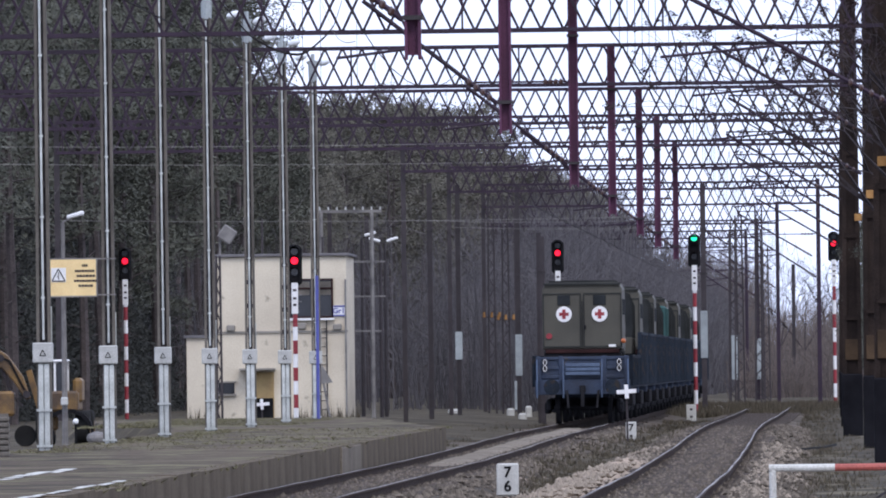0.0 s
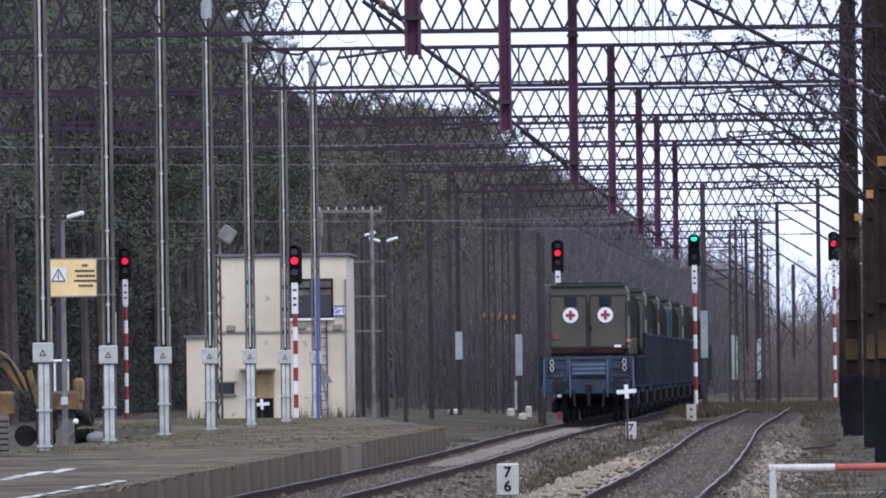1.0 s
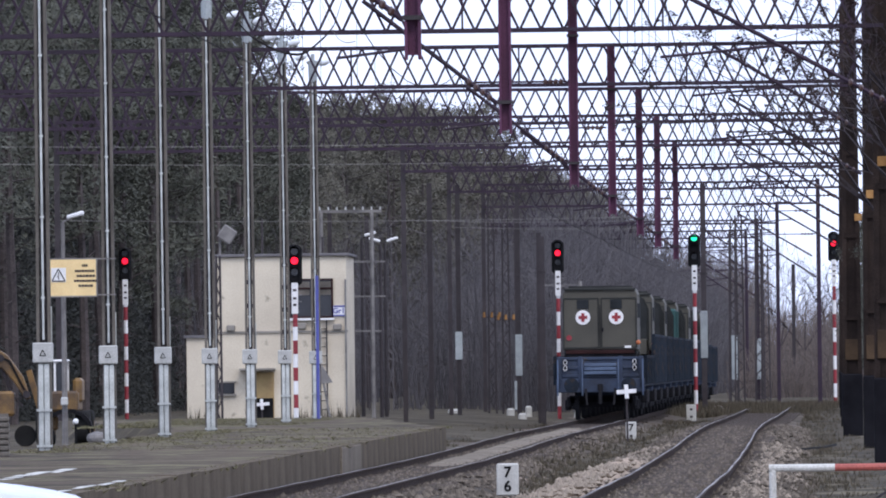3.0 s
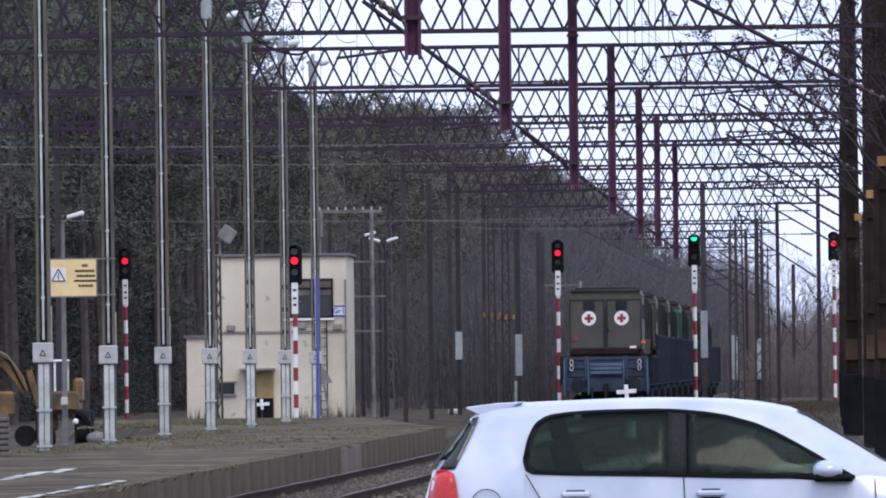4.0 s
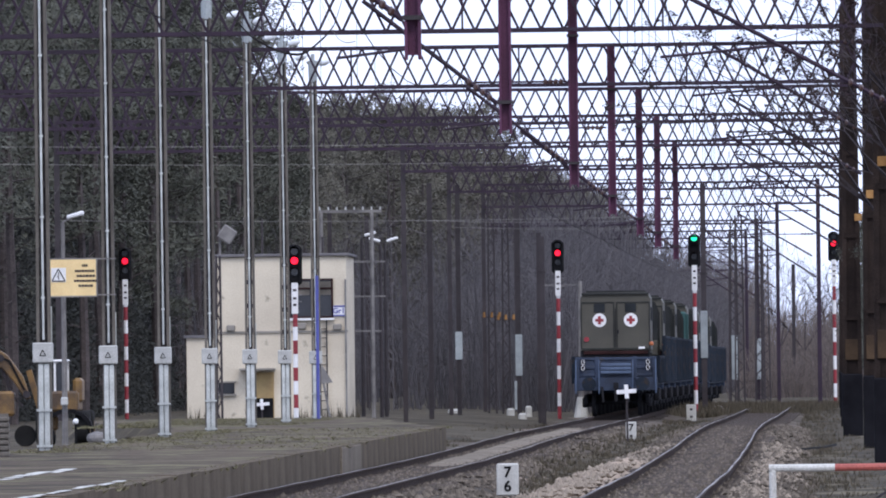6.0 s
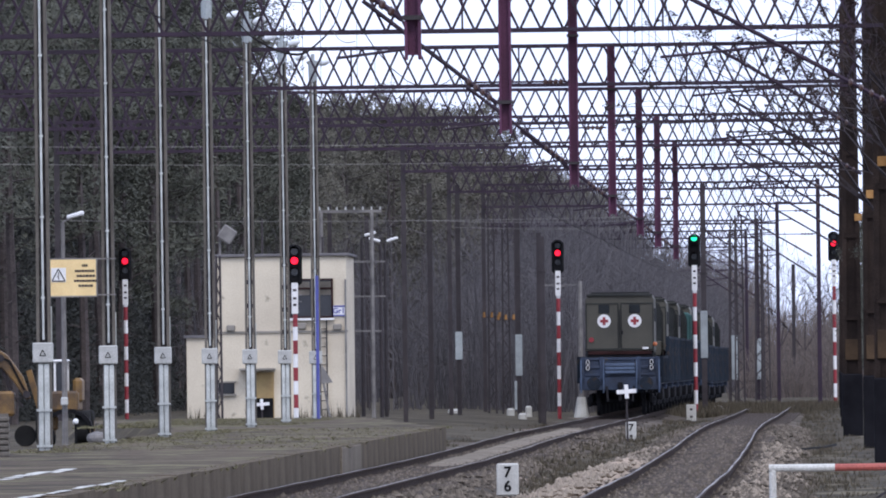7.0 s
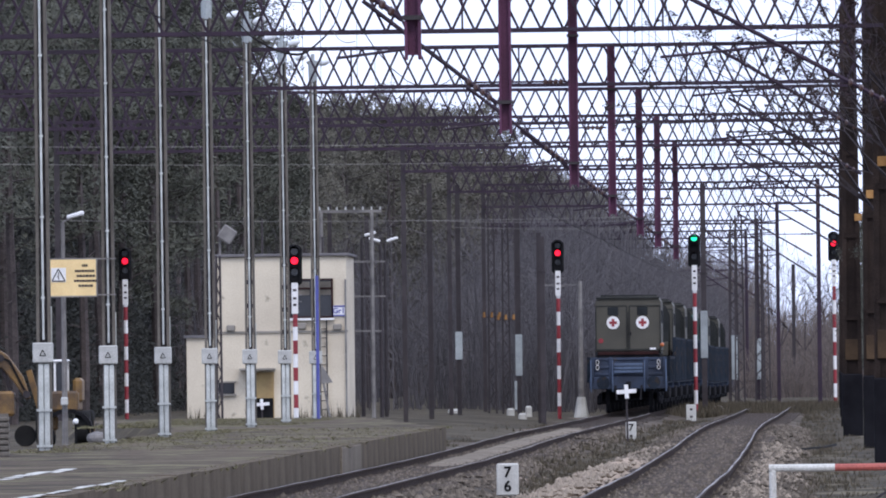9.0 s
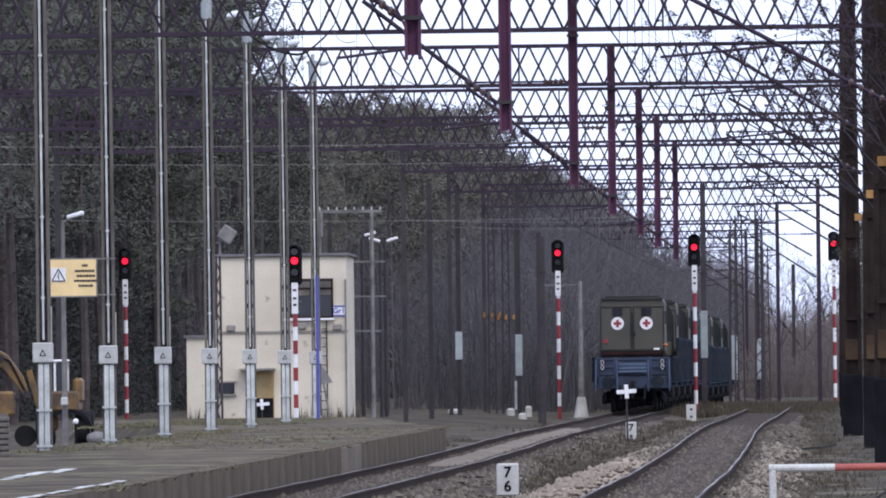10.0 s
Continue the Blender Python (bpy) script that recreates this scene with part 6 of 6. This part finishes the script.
def bare_tree(x, y, h, seed, label, leaves=90, side=-0.5):
    """A bare tree on the right whose twigs hang into the view, with a few dead leaves."""
    rng = random.Random(seed)
    tv, tf, lv, lf = [], [], [], []
    tips = []

    def grow(a, d, l, r, depth):
        b = a + d * l
        tube(tv, tf, a, b, r, r * 0.65, 6 if depth < 2 else 3)
        if depth == 6:
            tips.append(b)
            return
        for _ in range(3 if depth < 3 else 2):
            e = (d + Vector((rng.gauss(side * 0.22, 0.42), rng.gauss(0, 0.4), rng.gauss(-0.02 if depth > 2 else 0.1, 0.3)))).normalized()
            grow(b, e, l * rng.uniform(0.62, 0.85), r * 0.62, depth + 1)

    grow(Vector((0, 0, -0.4)), Vector((0, 0, 1)), h * 0.3, 0.1, 0)
    for p in tips:
        if rng.random() < leaves / 400:
            tuft(lv, lf, p, rng.uniform(0.07, 0.17), rng, 16, 0.3)
    t = thing("bare_tree", label, "tree", m=pose(x, y, 0))
    ob = new("trunk", raw("trunk", tv, tf, M["grey_bark"]))
    ob.parent = t
    ob = new("dead_leaves", raw("dead_leaves", lv, lf, M["dead_leaf"]))
    ob.parent = t


bare_tree(3.1, 236, 11.0, 21, "bare tree with a few dead leaves beside the masts", 500, -0.25)
bare_tree(3.5, 262, 11.5, 27, "bare tree with dead leaves behind the masts", 500, -0.25)
bare_tree(-16.5, 610, 12, 23, "bare grey-brown tree at the edge of the woods", 0, 0.2)
bare_tree(-14.0, 680, 12, 24, "bare grey-brown tree at the edge of the woods", 0, 0.2)
bare_tree(0.9, 900, 10.0, 26, "thin bare tree at the far end of the line", 0, 0.2)
bare_tree(2.6, 960, 11.0, 28, "thin bare tree at the far end of the line", 0, 0.2)
bare_tree(-0.9, 990, 11.5, 29, "thin bare tree at the far end of the line", 0, 0.2)
bare_tree(-11.5, 760, 13, 25, "bare grey-brown tree at the edge of the woods", 0, 0.2)


# ---- loose stones and grass blades ----
def scatter(name, label, material, spots, size, blades, seed):
    rng = random.Random(seed)
    vs, fs = [], []
    for x, y, z in spots(rng):
        s = size * rng.uniform(0.5, 1.5)
        o = len(vs)
        if blades:
            for _ in range(3):
                o = len(vs)
                a, l = rng.uniform(0, 6.3), s * rng.uniform(0.6, 1.4)
                dx, dy = math.cos(a) * 0.02, math.sin(a) * 0.02
                vs += [(x - dx, y - dy, z - 0.03), (x + dx, y + dy, z - 0.03), (x + rng.gauss(0, 0.06), y + rng.gauss(0, 0.06), z + l)]
                fs.append((o, o + 1, o + 2))
        else:
            vs += [(x + s * rng.uniform(0.6, 1), y, z), (x, y + s, z), (x - s * rng.uniform(0.6, 1), y, z), (x, y - s, z), (x + rng.uniform(-0.3, 0.3) * s, y, z + s * rng.uniform(0.5, 1)), (x, y, z - s * 0.6)]
            fs += [(o, o + 1, o + 4), (o + 1, o + 2, o + 4), (o + 2, o + 3, o + 4), (o + 3, o, o + 4), (o + 1, o, o + 5), (o + 2, o + 1, o + 5), (o + 3, o + 2, o + 5), (o, o + 3, o + 5)]
    me = bpy.data.meshes.new(name)
    me.from_pydata(vs, [], fs)
    me.materials.append(M[material])
    tagged(new(name, me), label, "ground cover", kind="stuff")


def stone_spots(r):
    out = []
    for _ in range(34000):
        y = 150 + 210 * r.random() ** 1.5
        x = r.uniform(-7.4, 2.6)
        if 0.9 < right_track(round(y)) - x < 2.1 and y < 235 or x > right_track(round(y)) + 2.2 or y > 215 and left_track(round(y)) + 1.5 < x < right_track(round(y)) - 1.4 and r.random() < 0.7:
            continue
        out.append((x, y, ground_height(x, y) + 0.01))
    return out


scatter("loose_stones", "grey and pale loose ballast stones", "stones", stone_spots, 0.06, False, 31)
def tussocks(r):
    out = []
    for _ in range(900):
        y = 150 + 280 * r.random()
        yr = round(y)
        x = r.choice((left_track(yr) + 2.2 + r.gauss(0, 0.5), right_track(yr) + 2.1 + abs(r.gauss(0, 1.5)), left_track(yr) - 2.6 - abs(r.gauss(0, 3))))
        if x < -7 and y < 282 or -6 < x < -3 and y < 205:
            continue
        for _ in range(9):
            out.append((x + r.gauss(0, 0.18), y + r.gauss(0, 0.3), ground_height(x, y)))
    return out


def gravel(r):
    out = []
    for _ in range(3600):
        y = 148 + 130 * r.random() ** 1.6
        x = right_track(round(y)) + r.choice((1.05 + abs(r.gauss(0, 0.45)), -1.45 + r.gauss(0, 0.3), -1.45 + r.gauss(0, 0.25)))
        heap = 0.12 if x < right_track(round(y)) - 1 and y < 222 else 0.0
        out.append((x, y, ground_height(x, y) + 0.02 + heap))
    return out


scatter("pale_gravel", "pale gravel stones along the track", "pale_stones", gravel, 0.055, False, 44)
scatter("tussocks", "brown dead grass tussocks beside the tracks", "grass", tussocks, 0.1, True, 41)
scatter("crest_grass", "dry grass grown over the rails where the line bends away", "grass", lambda r: [(r.uniform(-4.6, 2.6), yy := r.uniform(446, 520), -0.2 + 0.1 * ease((yy - 440) / 40)) for _ in range(9000)], 0.2, True, 35)
scatter("wall_weeds", "dry weeds at the foot of the building", "grass", lambda r: [(x, 401.2 - 0.5 * r.random(), -0.15) for c in (-19.4, -18.7, -17.2, -15.9, -15.2, -14.7, -14.2) for x in (c + r.gauss(0, 0.16) for _ in range(45))], 0.42, True, 36)
scatter("platform_grass", "short dry grass on the platform", "short_grass", lambda r: [(r.uniform(-12.9, -8.0), 205 + 70 * r.random(), 0.39) for _ in range(1500)] + [(r.uniform(-13, -11.8), r.uniform(200, 275), 0.39) for _ in range(1500)] + [(r.uniform(-17, -11.8), r.uniform(292, 335), 0.39) for _ in range(4000)] + [(-7.8 + r.gauss(0, 0.07), y, 0.38) for y in (135 + 142 * r.random() for _ in range(130)) for _ in range(14)], 0.022, True, 32)
scatter("trackside_grass", "dry grass tufts between and beside the tracks", "grass", lambda r: [(r.gauss(-4.3, 0.7), r.uniform(200, 470), -0.36) for _ in range(6000)] + [(right_track(round(yy := r.uniform(150, 480))) + 1.5 + abs(r.gauss(0, 1.3)), yy, -0.34 + 0.32 * ease((yy - 300) / 190)) for _ in range(4000)], 0.1, True, 33)


# ---- what moves ----
def motions():
    # the train rolls away along its track
    for ob, ahead, up in RIDES:
        rows = []
        for k in range(11):
            y = TAIL + SPEED * k + ahead
            turn = -math.degrees(math.atan2(left_track(y + 6) - left_track(y - 2), 8.0))
            rows.append((float(k), pose(left_track(y), y, up + level(y), 0, 0, turn)))
        walk(ob, rows)
    # the car drives across; its wheels roll
    rows, spins = [], []
    for k in range(151):
        t = k / 15
        x = CAR_X + CAR_SPEED * (t - 3.8)
        rows.append((t, x))
    walk(CAR, [(rows[0][0], pose(rows[0][1], CAR_Y, 0.03)), (rows[-1][0], pose(rows[-1][1], CAR_Y, 0.03))])
    for wh, x, y in WHEELS:
        walk(wh, [(t, pose(x, y, 0.315, 0, math.degrees((cx - rows[0][1]) / 0.315), 0)) for t, cx in rows])
    # the added shutter moves, so the signal changes from green to red
    walk(ADDED_SHUTTER, [(0.0, pose(0, -0.13, 6.1)), (9.25, pose(0, -0.13, 6.1)), (9.35, pose(0, -0.13, 6.44)), (10.0, pose(0, -0.13, 6.44))])


motions()
